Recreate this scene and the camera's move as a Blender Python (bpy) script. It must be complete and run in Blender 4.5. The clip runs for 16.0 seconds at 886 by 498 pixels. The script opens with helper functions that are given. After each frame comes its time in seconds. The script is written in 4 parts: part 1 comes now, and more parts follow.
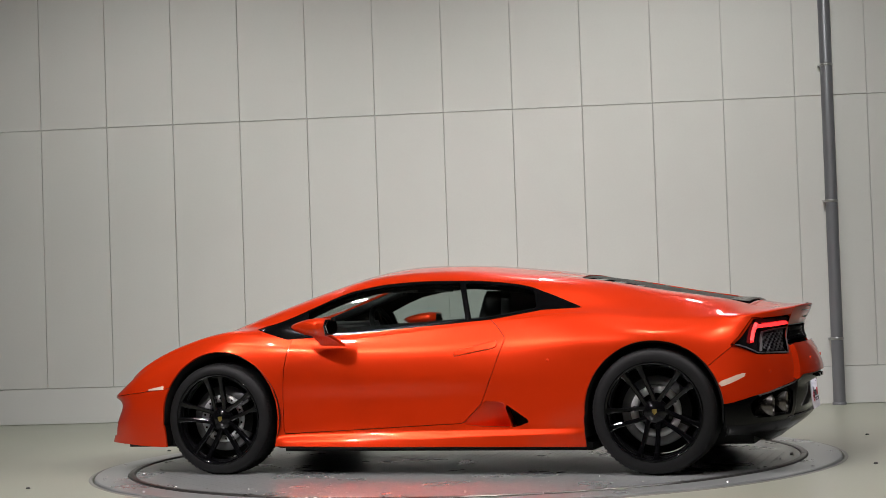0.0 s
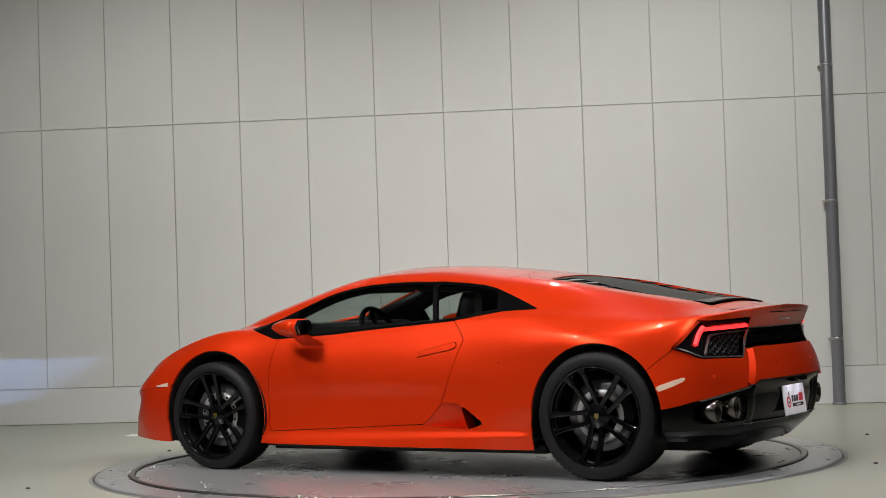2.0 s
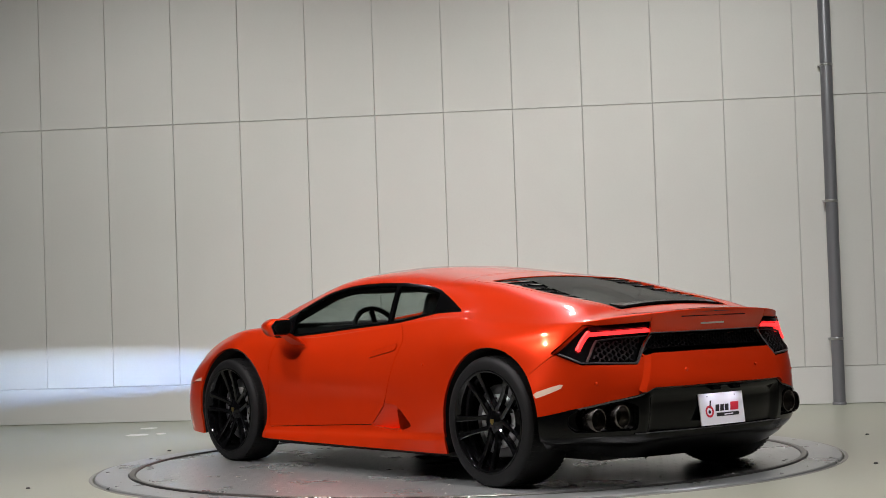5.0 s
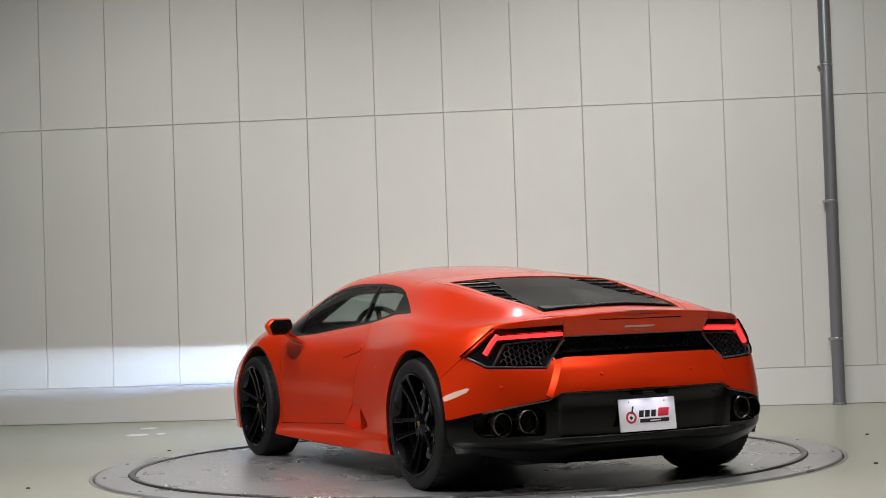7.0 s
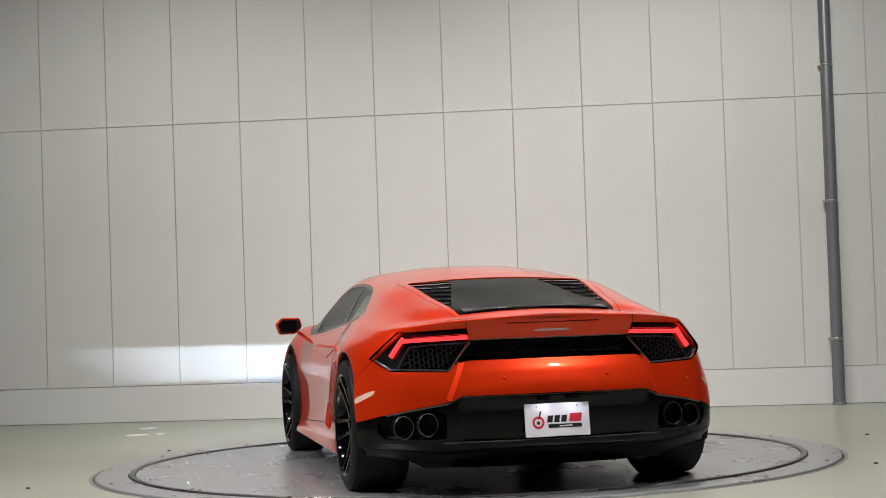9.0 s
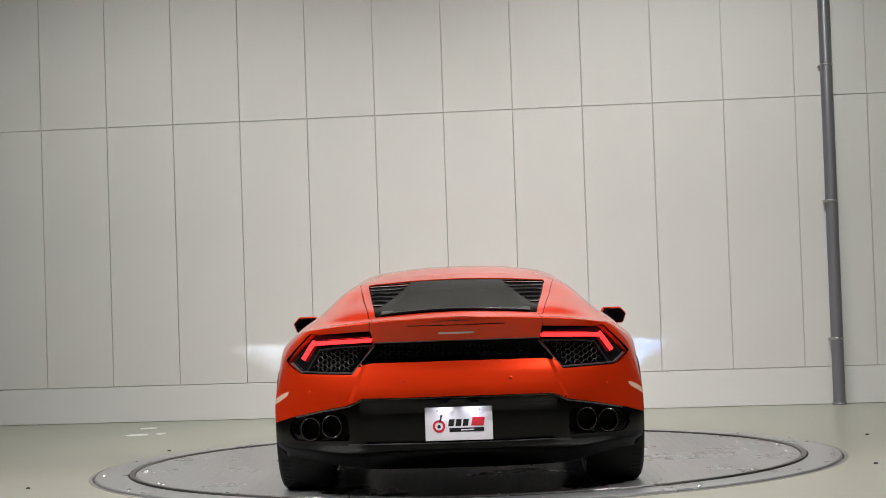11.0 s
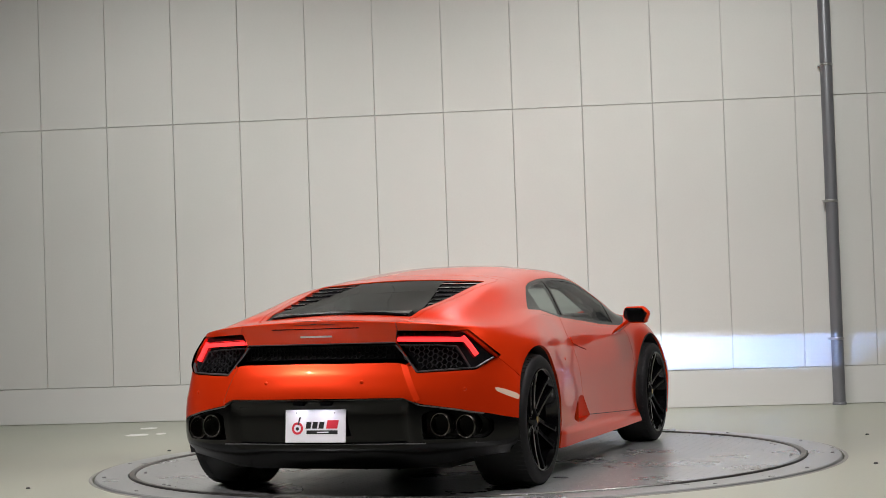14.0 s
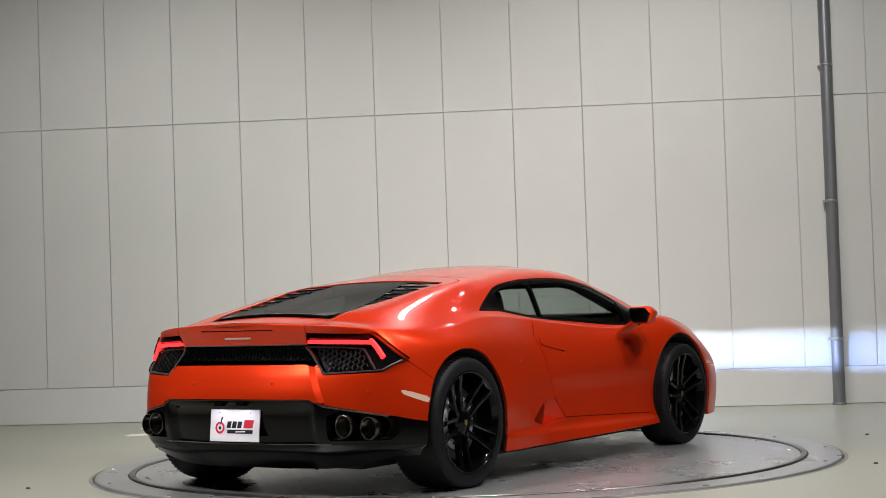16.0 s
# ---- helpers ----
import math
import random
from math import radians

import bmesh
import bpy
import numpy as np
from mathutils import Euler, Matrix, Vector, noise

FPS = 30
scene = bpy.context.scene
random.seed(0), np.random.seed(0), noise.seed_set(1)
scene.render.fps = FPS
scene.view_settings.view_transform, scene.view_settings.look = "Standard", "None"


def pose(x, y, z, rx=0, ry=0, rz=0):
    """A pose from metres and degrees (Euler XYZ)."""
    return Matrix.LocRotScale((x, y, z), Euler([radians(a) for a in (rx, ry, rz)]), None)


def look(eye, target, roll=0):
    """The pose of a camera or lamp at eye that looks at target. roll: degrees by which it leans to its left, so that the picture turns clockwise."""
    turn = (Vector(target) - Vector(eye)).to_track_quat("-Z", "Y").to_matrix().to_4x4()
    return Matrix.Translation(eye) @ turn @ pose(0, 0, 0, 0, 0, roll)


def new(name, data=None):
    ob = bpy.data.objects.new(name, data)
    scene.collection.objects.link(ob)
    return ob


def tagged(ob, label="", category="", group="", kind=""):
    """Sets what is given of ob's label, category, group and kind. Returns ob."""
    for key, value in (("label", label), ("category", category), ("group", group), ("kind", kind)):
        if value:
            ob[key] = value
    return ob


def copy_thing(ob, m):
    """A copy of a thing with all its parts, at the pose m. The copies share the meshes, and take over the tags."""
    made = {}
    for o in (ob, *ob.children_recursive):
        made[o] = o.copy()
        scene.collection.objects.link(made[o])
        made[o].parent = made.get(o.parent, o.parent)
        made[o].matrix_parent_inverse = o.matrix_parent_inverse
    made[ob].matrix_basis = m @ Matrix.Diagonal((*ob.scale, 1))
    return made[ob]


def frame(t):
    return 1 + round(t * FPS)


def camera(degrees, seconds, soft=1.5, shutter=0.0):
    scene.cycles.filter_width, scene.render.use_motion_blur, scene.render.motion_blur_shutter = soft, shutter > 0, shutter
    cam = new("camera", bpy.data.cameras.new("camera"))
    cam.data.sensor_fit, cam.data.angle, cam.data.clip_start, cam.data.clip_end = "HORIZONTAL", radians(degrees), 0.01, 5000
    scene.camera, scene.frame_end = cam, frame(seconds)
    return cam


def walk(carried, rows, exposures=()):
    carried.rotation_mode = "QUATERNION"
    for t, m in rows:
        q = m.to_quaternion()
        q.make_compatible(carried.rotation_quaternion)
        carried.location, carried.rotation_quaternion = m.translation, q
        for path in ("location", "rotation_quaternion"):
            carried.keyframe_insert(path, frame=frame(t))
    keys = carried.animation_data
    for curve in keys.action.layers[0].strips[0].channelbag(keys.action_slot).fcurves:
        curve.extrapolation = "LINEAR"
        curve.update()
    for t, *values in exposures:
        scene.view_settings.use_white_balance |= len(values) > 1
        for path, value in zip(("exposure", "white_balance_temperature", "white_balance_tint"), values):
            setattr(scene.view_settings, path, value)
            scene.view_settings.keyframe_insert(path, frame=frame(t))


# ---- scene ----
import collections

# ---- camera ----
cam = camera(29.618, 16.0, soft=0.7, shutter=0.3)
EYE = Vector((0.0, -10.4927, 0.9902))
WAY = Vector((-0.01026, 0.99948, 0.03054))
walk(cam, [(0.0, look(EYE, EYE + 10 * WAY, -1.9315)), (16.0, look(EYE, EYE + 10 * WAY, -1.9315))],
     [(0.0, 0.0), (4.0, 0.03), (8.0, 0.12), (12.5, 0.17), (16.0, 0.12)])

# ---- world and light ----
world = bpy.data.worlds.new("world")
scene.world = world
world.use_nodes = True
world.node_tree.nodes["Background"].inputs[0].default_value = (0.5, 0.52, 0.55, 1)
world.node_tree.nodes["Background"].inputs[1].default_value = 0.02

CEIL = 5.2
LAMP_Z = 4.75
# the last two car lamps are fill, added to brighten the car's sides
CAR_LAMPS = [(-2.8, -1.8, 310), (0.2, -2.0, 330), (3.0, -1.8, 290), (-2.6, 2.9, 12), (0.5, 2.9, 115), (2.3, 2.9, 22), (-4.2, -4.0, 900), (2.4, -4.4, 430)]
WALL_LAMPS = [(-3.1, 620), (-0.5, 420), (2.1, 720)]


def spot(x, y, z, power, target, angle, blend, size, colour):
    lamp = bpy.data.lights.new("spot_lamp", "SPOT")
    lamp.energy, lamp.spot_size, lamp.spot_blend = power, radians(angle), blend
    lamp.shadow_soft_size, lamp.color = size, colour
    ob = new("spot_lamp", lamp)
    ob.matrix_world = look((x, y, z), target)
    return ob


for sx, sy, sp in CAR_LAMPS:
    spot(sx, sy, LAMP_Z, sp, (sx * (0.75 if sy > -4 else 0.25), sy + 0.5 if -4 < sy < 0 else -0.8 if sy < 0 else 0.8, 0.0), 130 if sy > -4 else 66, 0.9, 0.075, (1.0, 0.945, 0.955) if sy < 0 else (1.0, 0.79, 0.84))
for sx, sp in WALL_LAMPS:
    spot(sx, -0.6, LAMP_Z, sp, (sx, 4.2, 1.35), 84, 1.0, 0.075, (0.985, 1.0, 0.96))


# ---- materials ----
def material(name, colour, rough=0.5, metal=0.0, coat=0.0, spread=0.12, scale=6.0, fine=120.0, bump=0.0, rough_var=0.05,
             spec=0.5, coat_rough=0.03, warm=None):
    """A surface with slow stains and fine grain in colour, gloss and relief."""
    m = bpy.data.materials.new(name)
    m.use_nodes = True
    nt = m.node_tree
    b = nt.nodes["Principled BSDF"]
    b.inputs["Metallic"].default_value = metal
    b.inputs["Specular IOR Level"].default_value = spec
    b.inputs["Coat Weight"].default_value = coat
    b.inputs["Coat Roughness"].default_value = coat_rough
    b.inputs["Coat IOR"].default_value = 1.4
    tex = nt.nodes.new("ShaderNodeTexCoord")
    slow, grain = nt.nodes.new("ShaderNodeTexNoise"), nt.nodes.new("ShaderNodeTexNoise")
    slow.inputs["Scale"].default_value, slow.inputs["Detail"].default_value = scale, 5
    grain.inputs["Scale"].default_value, grain.inputs["Detail"].default_value = fine, 3
    for n in (slow, grain):
        nt.links.new(tex.outputs["Object"], n.inputs["Vector"])
    mix = nt.nodes.new("ShaderNodeMix")
    mix.data_type = "RGBA"
    dark = [c * (1 - spread) for c in colour]
    light = [min(1, c * (1 + spread)) for c in (warm or colour)]
    mix.inputs["A"].default_value, mix.inputs["B"].default_value = (*dark, 1), (*light, 1)
    both = nt.nodes.new("ShaderNodeMath")
    both.operation = "MULTIPLY_ADD"
    both.inputs[1].default_value = 0.3
    nt.links.new(grain.outputs["Fac"], both.inputs[0])
    part_slow = nt.nodes.new("ShaderNodeMath")
    part_slow.operation = "MULTIPLY"
    part_slow.inputs[1].default_value = 0.7
    nt.links.new(slow.outputs["Fac"], part_slow.inputs[0])
    nt.links.new(part_slow.outputs[0], both.inputs[2])
    nt.links.new(both.outputs[0], mix.inputs["Factor"])
    nt.links.new(mix.outputs["Result"], b.inputs["Base Color"])
    rr = nt.nodes.new("ShaderNodeMapRange")
    rr.inputs["To Min"].default_value, rr.inputs["To Max"].default_value = max(0.0, rough - rough_var), min(1, rough + rough_var)
    nt.links.new(slow.outputs["Fac"], rr.inputs["Value"])
    nt.links.new(rr.outputs["Result"], b.inputs["Roughness"])
    if bump:
        bp = nt.nodes.new("ShaderNodeBump")
        bp.inputs["Strength"].default_value, bp.inputs["Distance"].default_value = bump, 0.003
        nt.links.new(grain.outputs["Fac"], bp.inputs["Height"])
        nt.links.new(bp.outputs["Normal"], b.inputs["Normal"])
    return m


def glow(name, colour, strength):
    m = bpy.data.materials.new(name)
    m.use_nodes = True
    b = m.node_tree.nodes["Principled BSDF"]
    b.inputs["Base Color"].default_value = (*colour, 1)
    b.inputs["Emission Color"].default_value = (*colour, 1)
    b.inputs["Emission Strength"].default_value = strength
    return m


def glass(name, tint, rough=0.0, gloss=0.06, edge=0.5):
    """Thin tinted pane: clear see-through with a fresnel mirror on top."""
    m = bpy.data.materials.new(name)
    m.use_nodes = True
    nt = m.node_tree
    out = nt.nodes["Material Output"]
    nt.nodes.remove(nt.nodes["Principled BSDF"])
    clear, shine, mix, lw = (nt.nodes.new(k) for k in ("ShaderNodeBsdfTransparent", "ShaderNodeBsdfGlossy", "ShaderNodeMixShader",
                                                       "ShaderNodeLayerWeight"))
    power, scale = nt.nodes.new("ShaderNodeMath"), nt.nodes.new("ShaderNodeMath")
    lw.inputs["Blend"].default_value = 0.5
    power.operation, scale.operation = "POWER", "MULTIPLY_ADD"
    power.inputs[1].default_value = 4.0
    scale.inputs[1].default_value, scale.inputs[2].default_value = edge, gloss
    clear.inputs[0].default_value = (*tint, 1)
    shine.inputs["Roughness"].default_value = rough
    nt.links.new(lw.outputs["Facing"], power.inputs[0])
    nt.links.new(power.outputs[0], scale.inputs[0])
    nt.links.new(scale.outputs[0], mix.inputs[0])
    nt.links.new(clear.outputs[0], mix.inputs[1])
    nt.links.new(shine.outputs[0], mix.inputs[2])
    nt.links.new(mix.outputs[0], out.inputs[0])
    return m


PAINT = material("orange_paint", (0.70, 0.034, 0.003), 0.31, 0.38, 0.9, 0.05, 3, 900, 0.0, 0.03, spec=0.1, coat_rough=0.02, warm=(0.76, 0.040, 0.005))
BLACK_PLASTIC = material("black_plastic", (0.0022, 0.0022, 0.0025), 0.14, 0, 0, 0.3, 12, 600, 0.02, spec=0.2)
# grey for trim frames and for painted highlights along black plastic edges
EDGE = material("grey_trim_edge_glint", (0.09, 0.09, 0.094), 0.32, 0, 0, 0.2, 12, 300)
BADGE_METAL = material("pale_badge_metal", (0.62, 0.58, 0.52), 0.4, 0.3)
HONEYCOMB = material("honeycomb_plastic", (0.022, 0.022, 0.024), 0.35, 0, 0, 0.2, 12, 300)
GLOSS_BLACK = material("gloss_black", (0.006, 0.006, 0.007), 0.12, 0, 0.6, 0.2, 8, 300)
LINER = material("dark_liner", (0.006, 0.006, 0.006), 0.8, 0, 0, 0.3, 12, 200)
RUBBER = material("tyre_rubber", (0.009, 0.009, 0.0095), 0.58, 0, 0, 0.3, 14, 300, 0.15, spec=0.25)
RING_STEEL = material("bright_ring_steel", (0.62, 0.62, 0.63), 0.45, 0.5, 0, 0.12, 20, 300)
RIM_BLACK = material("black_rim_lacquer", (0.003, 0.003, 0.0035), 0.07, 0.0, 0.25, 0.2, 10, 300, spec=0.25, coat_rough=0.04)
STEEL = material("brushed_steel", (0.42, 0.42, 0.42), 0.35, 1.0, 0, 0.15, 20, 400, 0.05)
DISC_MAT = material("brake_disc_steel", (0.16, 0.16, 0.165), 0.42, 0.7, 0, 0.2, 20, 300, 0.05)
EXHAUST = material("dark_exhaust_steel", (0.13, 0.12, 0.11), 0.26, 1.0, 0, 0.2, 20, 300)
MIRROR = material("mirror_glass", (0.85, 0.86, 0.87), 0.02, 1.0, 0, 0.01, 5, 50, rough_var=0.005)
LEATHER = material("black_leather", (0.016, 0.016, 0.017), 0.5, 0, 0, 0.25, 16, 400, 0.2)
WHITE_PLATE = material("white_plate", (0.86, 0.85, 0.88), 0.35, 0, 0, 0.03, 10, 200)
LOGO_RED = material("logo_red", (0.62, 0.03, 0.05), 0.4)
LOGO_BLACK = material("logo_black", (0.01, 0.01, 0.01), 0.4)
REFLECTOR = material("pale_reflector", (0.75, 0.55, 0.42), 0.25, 0, 0.5, 0.08, 30, 300)
LENS_RED = material("dark_red_lens", (0.055, 0.004, 0.005), 0.12, 0, 0.8, 0.2, 20, 200)
TAIL_GLOW = glow("tail_lamp_glow", (1.0, 0.03, 0.032), 1.7)
BEAM = glow("headlamp_glow", (0.70, 0.85, 1.0), 640000)
BEAM_BLUE = glow("cool_headlamp_glow", (0.28, 0.50, 1.0), 760000)
PANE = glass("tinted_glass", (0.60, 0.66, 0.64))
CLEAR = glass("clear_lens", (0.95, 0.96, 0.97))
DARK_PANE = glass("dark_glass", (0.08, 0.088, 0.09), 0.06, 0.05, 0.32)
BADGE = material("gold_badge", (0.5, 0.38, 0.12), 0.3, 1.0)
DECK = material("steel_deck", (0.37, 0.385, 0.38), 0.29, 0.52, 0, 0.25, 1.6, 60, 0.25, 0.09)
RAIL = material("rail_steel", (0.16, 0.155, 0.145), 0.32, 0.9, 0, 0.35, 5, 120, 0.1)
FLOOR = material("sealed_concrete", (0.275, 0.292, 0.238), 0.34, 0, 0, 0.22, 1.1, 70, 0.08, 0.08, warm=(0.34, 0.347, 0.275))
WALL = material("painted_panel", (0.52, 0.505, 0.485), 0.60, 0, 0, 0.07, 1.1, 60, 0.3, 0.08, warm=(0.545, 0.535, 0.515))
JOINT = material("panel_joint", (0.42, 0.41, 0.395), 0.8, 0, 0, 0.2, 4, 100)
PLINTH = material("plinth_paint", (0.55, 0.54, 0.525), 0.5, 0, 0, 0.06, 1.2, 90, 0.1)
DARK_WALL = material("unseen_hall_dark", (0.12, 0.12, 0.122), 0.7, 0, 0, 0.15, 1.0, 60)
CEILING = material("ceiling_paint", (0.12, 0.12, 0.12), 0.8, 0, 0, 0.08, 1.0, 60)
PIPE = material("grey_conduit", (0.17, 0.17, 0.185), 0.38, 0.3, 0, 0.12, 3, 100, 0.05)


# ---- mesh helpers ----
def mesh_of(name, verts, faces, mat, smooth=True, normals=None):
    me = bpy.data.meshes.new(name)
    me.from_pydata([tuple(v) for v in verts], [], [tuple(f) for f in faces])
    me.materials.append(mat)
    me.update()
    if smooth:
        me.polygons.foreach_set("use_smooth", [True] * len(me.polygons))
    if normals is not None:
        me.normals_split_custom_set_from_vertices([tuple(n) for n in normals])
    return me


def child(name, me, parent, label="", m=None):
    ob = new(name, me)
    ob.parent = parent
    if m is not None:
        ob.matrix_basis = m
    if label:
        ob["label"] = label
    return ob


def part(name, bm, mat, parent, label="", m=None, smooth=False):
    """Links a bmesh as one mesh object under a thing or a part."""
    me = bpy.data.meshes.new(name)
    bmesh.ops.recalc_face_normals(bm, faces=bm.faces)
    bm.to_mesh(me)
    bm.free()
    me.materials.append(mat)
    if smooth:
        me.polygons.foreach_set("use_smooth", [True] * len(me.polygons))
    if parent is None:
        ob = new(name, me)
        if m is not None:
            ob.matrix_basis = m
        return ob
    return child(name, me, parent, label, m)


def box(bm, lo, hi, bevel=0.0, m=None, segs=2):
    r = bmesh.ops.create_cube(bm, size=1.0)
    vs = r["verts"]
    for v in vs:
        v.co = Vector([lo[i] + (v.co[i] + 0.5) * (hi[i] - lo[i]) for i in range(3)])
    if bevel:
        es = list({e for v in vs for e in v.link_edges})
        r = bmesh.ops.bevel(bm, geom=es, offset=bevel, segments=segs, affect="EDGES", profile=0.6)
        vs = list({v for f in r["faces"] for v in f.verts} | {v for v in vs if v.is_valid})
    if m is not None:
        bmesh.ops.transform(bm, matrix=m, verts=[v for v in vs if v.is_valid])
    return vs


def lathe(profile, n=64, axis="y", closed=False, a0=0.0, a1=2 * math.pi):
    """Verts and faces of (radius, height) pairs turned about an axis."""
    verts, faces = [], []
    full = abs(a1 - a0 - 2 * math.pi) < 1e-6
    cols = n if full else n + 1
    for i in range(cols):
        a = a0 + (a1 - a0) * i / n
        for r, h in profile:
            p = (r * math.cos(a), h, r * math.sin(a)) if axis == "y" else (r * math.cos(a), r * math.sin(a), h)
            verts.append(p)
    k = len(profile)
    rows = k if closed else k - 1
    for i in range(n):
        j = (i + 1) % cols
        for q in range(rows):
            w = (q + 1) % k
            faces.append((i * k + q, i * k + w, j * k + w, j * k + q))
    return verts, faces


def prism(bm, outline, depth_dir, m=None):
    """A closed outline (3D points) pushed along depth_dir to a solid."""
    a = [bm.verts.new(p) for p in outline]
    b = [bm.verts.new(Vector(p) + Vector(depth_dir)) for p in outline]
    n = len(a)
    bm.faces.new(a)
    bm.faces.new(list(reversed(b)))
    for i in range(n):
        bm.faces.new((a[i], b[i], b[(i + 1) % n], a[(i + 1) % n]))
    if m is not None:
        bmesh.ops.transform(bm, matrix=m, verts=a + b)


def rod(bm, p, q, r, n=8, r2=None):
    p, q = Vector(p), Vector(q)
    d = q - p
    turn = d.to_track_quat("Z", "Y").to_matrix().to_4x4()
    bmesh.ops.create_cone(bm, cap_ends=True, segments=n, radius1=r, radius2=r if r2 is None else r2, depth=d.length,
                          matrix=Matrix.Translation((p + q) / 2) @ turn)


# ---- the hall ----
WY, WS = 4.2718, -0.09432            # back wall: y = WY + WS * x
WANG = math.degrees(math.atan(WS))
WALL_M = pose(0, WY, 0, 0, 0, WANG)  # wall space: x along it, -y towards the hall
SEAM, PITCH = -0.109 / math.cos(math.radians(WANG)), 0.6118
Z1, Z2 = 0.31, 2.648
FLOOR_Z = -0.012

bm = bmesh.new()
# floor with a round opening for the turntable
ring_n, R_HOLE = 128, 2.292
inner = [bm.verts.new((R_HOLE * math.cos(2 * math.pi * i / ring_n), R_HOLE * math.sin(2 * math.pi * i / ring_n), FLOOR_Z)) for i in range(ring_n)]
outer = []
for i in range(ring_n):
    a = 2 * math.pi * (i + 0.5) / ring_n
    cx, sx_ = math.cos(a), math.sin(a)
    k = min(7.5 / max(1e-6, abs(cx)), (14.0 if sx_ < 0 else 5.4) / max(1e-6, abs(sx_)))
    outer.append(bm.verts.new((k * cx, k * sx_, FLOOR_Z)))
for i in range(ring_n):
    j = (i + 1) % ring_n
    bm.faces.new((inner[i], outer[i], inner[j]))
    bm.faces.new((inner[j], outer[i], outer[j]))
low = [bm.verts.new((v.co.x, v.co.y, -0.16)) for v in inner]
for i in range(ring_n):
    j = (i + 1) % ring_n
    bm.faces.new((inner[i], inner[j], low[j], low[i]))
bm.faces.new(low)
floor = part("floor", bm, FLOOR, None)
tagged(floor, "grey-green sealed concrete floor, worn and slightly glossy", "floor", kind="structure")

BAY_L, BAY_R = SEAM - 7 * PITCH, SEAM + 7 * PITCH
bm = bmesh.new()
box(bm, (BAY_L, 0.015, -0.16), (BAY_R, 0.25, CEIL + 0.1))
wall_north = part("wall_north", bm, JOINT, None, m=WALL_M)
tagged(wall_north, "tall back wall of pale grey cladding panels", "wall", kind="structure")

# cladding: three courses of panels, each panel a bevelled slab with a fine groove at the joint


def panel_mesh(w, h, mat):
    b = bmesh.new()
    g = 0.0022
    box(b, (g, 0.0, g), (w - g, 0.034, h - g), 0.0032, segs=1)
    me = bpy.data.meshes.new("panel")
    bmesh.ops.recalc_face_normals(b, faces=b.faces)
    b.to_mesh(me)
    b.free()
    me.materials.append(mat)
    return me


mid_me, top_me, base_me = panel_mesh(PITCH, Z2 - Z1, WALL), panel_mesh(PITCH, CEIL - Z2, WALL), panel_mesh(PITCH * 7, Z1 + 0.012, PLINTH)
rnd = random.Random(4)
for k in range(-7, 7):
    x = SEAM + k * PITCH
    for me, z in ((mid_me, Z1), (top_me, Z2)):
        child("panel", me, wall_north, m=pose(x, rnd.uniform(-0.0015, 0.0015), z))
for k in range(2):
    child("plinth_panel", base_me, wall_north, "pale painted plinth board", pose(BAY_L + k * 7 * PITCH, -0.006, -0.012))

# the other sides of the hall, unseen, kept dark for the car's reflections
# dark walls added beside the cladding so the doors mirror no pale wall
for nm, x0, x1 in (("unseen_wall_nw", -7.7, BAY_L), ("unseen_wall_ne", BAY_R, 7.7)):
    bm = bmesh.new()
    box(bm, (x0, 0.02, -0.16), (x1, 0.25, CEIL + 0.1))
    tagged(part(nm, bm, DARK_WALL, None, m=WALL_M), "unseen dark wall added beside the cladding to darken reflections", "wall", kind="structure")
for nm, lo, hi in (("wall_west", (-7.7, -14.2, -0.16), (-7.5, 5.5, CEIL)), ("wall_east", (7.5, -14.2, -0.16), (7.7, 5.5, CEIL)),
                   ("wall_south", (-7.7, -14.2, -0.16), (7.7, -14.0, CEIL))):
    bm = bmesh.new()
    box(bm, lo, hi)
    tagged(part(nm, bm, DARK_WALL, None), "unseen plain dark grey hall wall", "wall", kind="structure")
bm = bmesh.new()
box(bm, (-7.8, -14.3, CEIL), (7.8, 5.6, CEIL + 0.2))
tagged(part("ceiling", bm, CEILING, None), "plain dark grey hall ceiling", "ceiling", kind="structure")

# lamp bodies on the ceiling, unseen; the front pair belongs to the added fill
HOUSING_M = material("lamp_housing", (0.05, 0.05, 0.05), 0.5)
v, f = lathe([(0.0, 0.0), (0.05, 0.0), (0.05, LAMP_Z + 0.22 - CEIL), (0.0, LAMP_Z + 0.22 - CEIL)], 16, "z")
stem_me = mesh_of("stem", v, f, HOUSING_M, False)
v, f = lathe([(0.15, 0.02), (0.17, 0.03), (0.17, 0.22), (0.0, 0.22), (0.0, 0.20), (0.15, 0.20)], 24, "z", True)
hood_me = mesh_of("housing", v, f, HOUSING_M, False)
for sx, sy in [(a, b) for a, b, c in CAR_LAMPS] + [(a, -0.6) for a, c in WALL_LAMPS]:
    lamp_body = new("ceiling_lamp")
    lamp_body.location = (sx, sy, CEIL)
    tagged(lamp_body, "unseen black ceiling spotlight, the front pair added as fill", "lamp", "ceiling spotlights")
    child("stem", stem_me, lamp_body)
    child("housing", hood_me, lamp_body, m=pose(0, 0, LAMP_Z - CEIL))

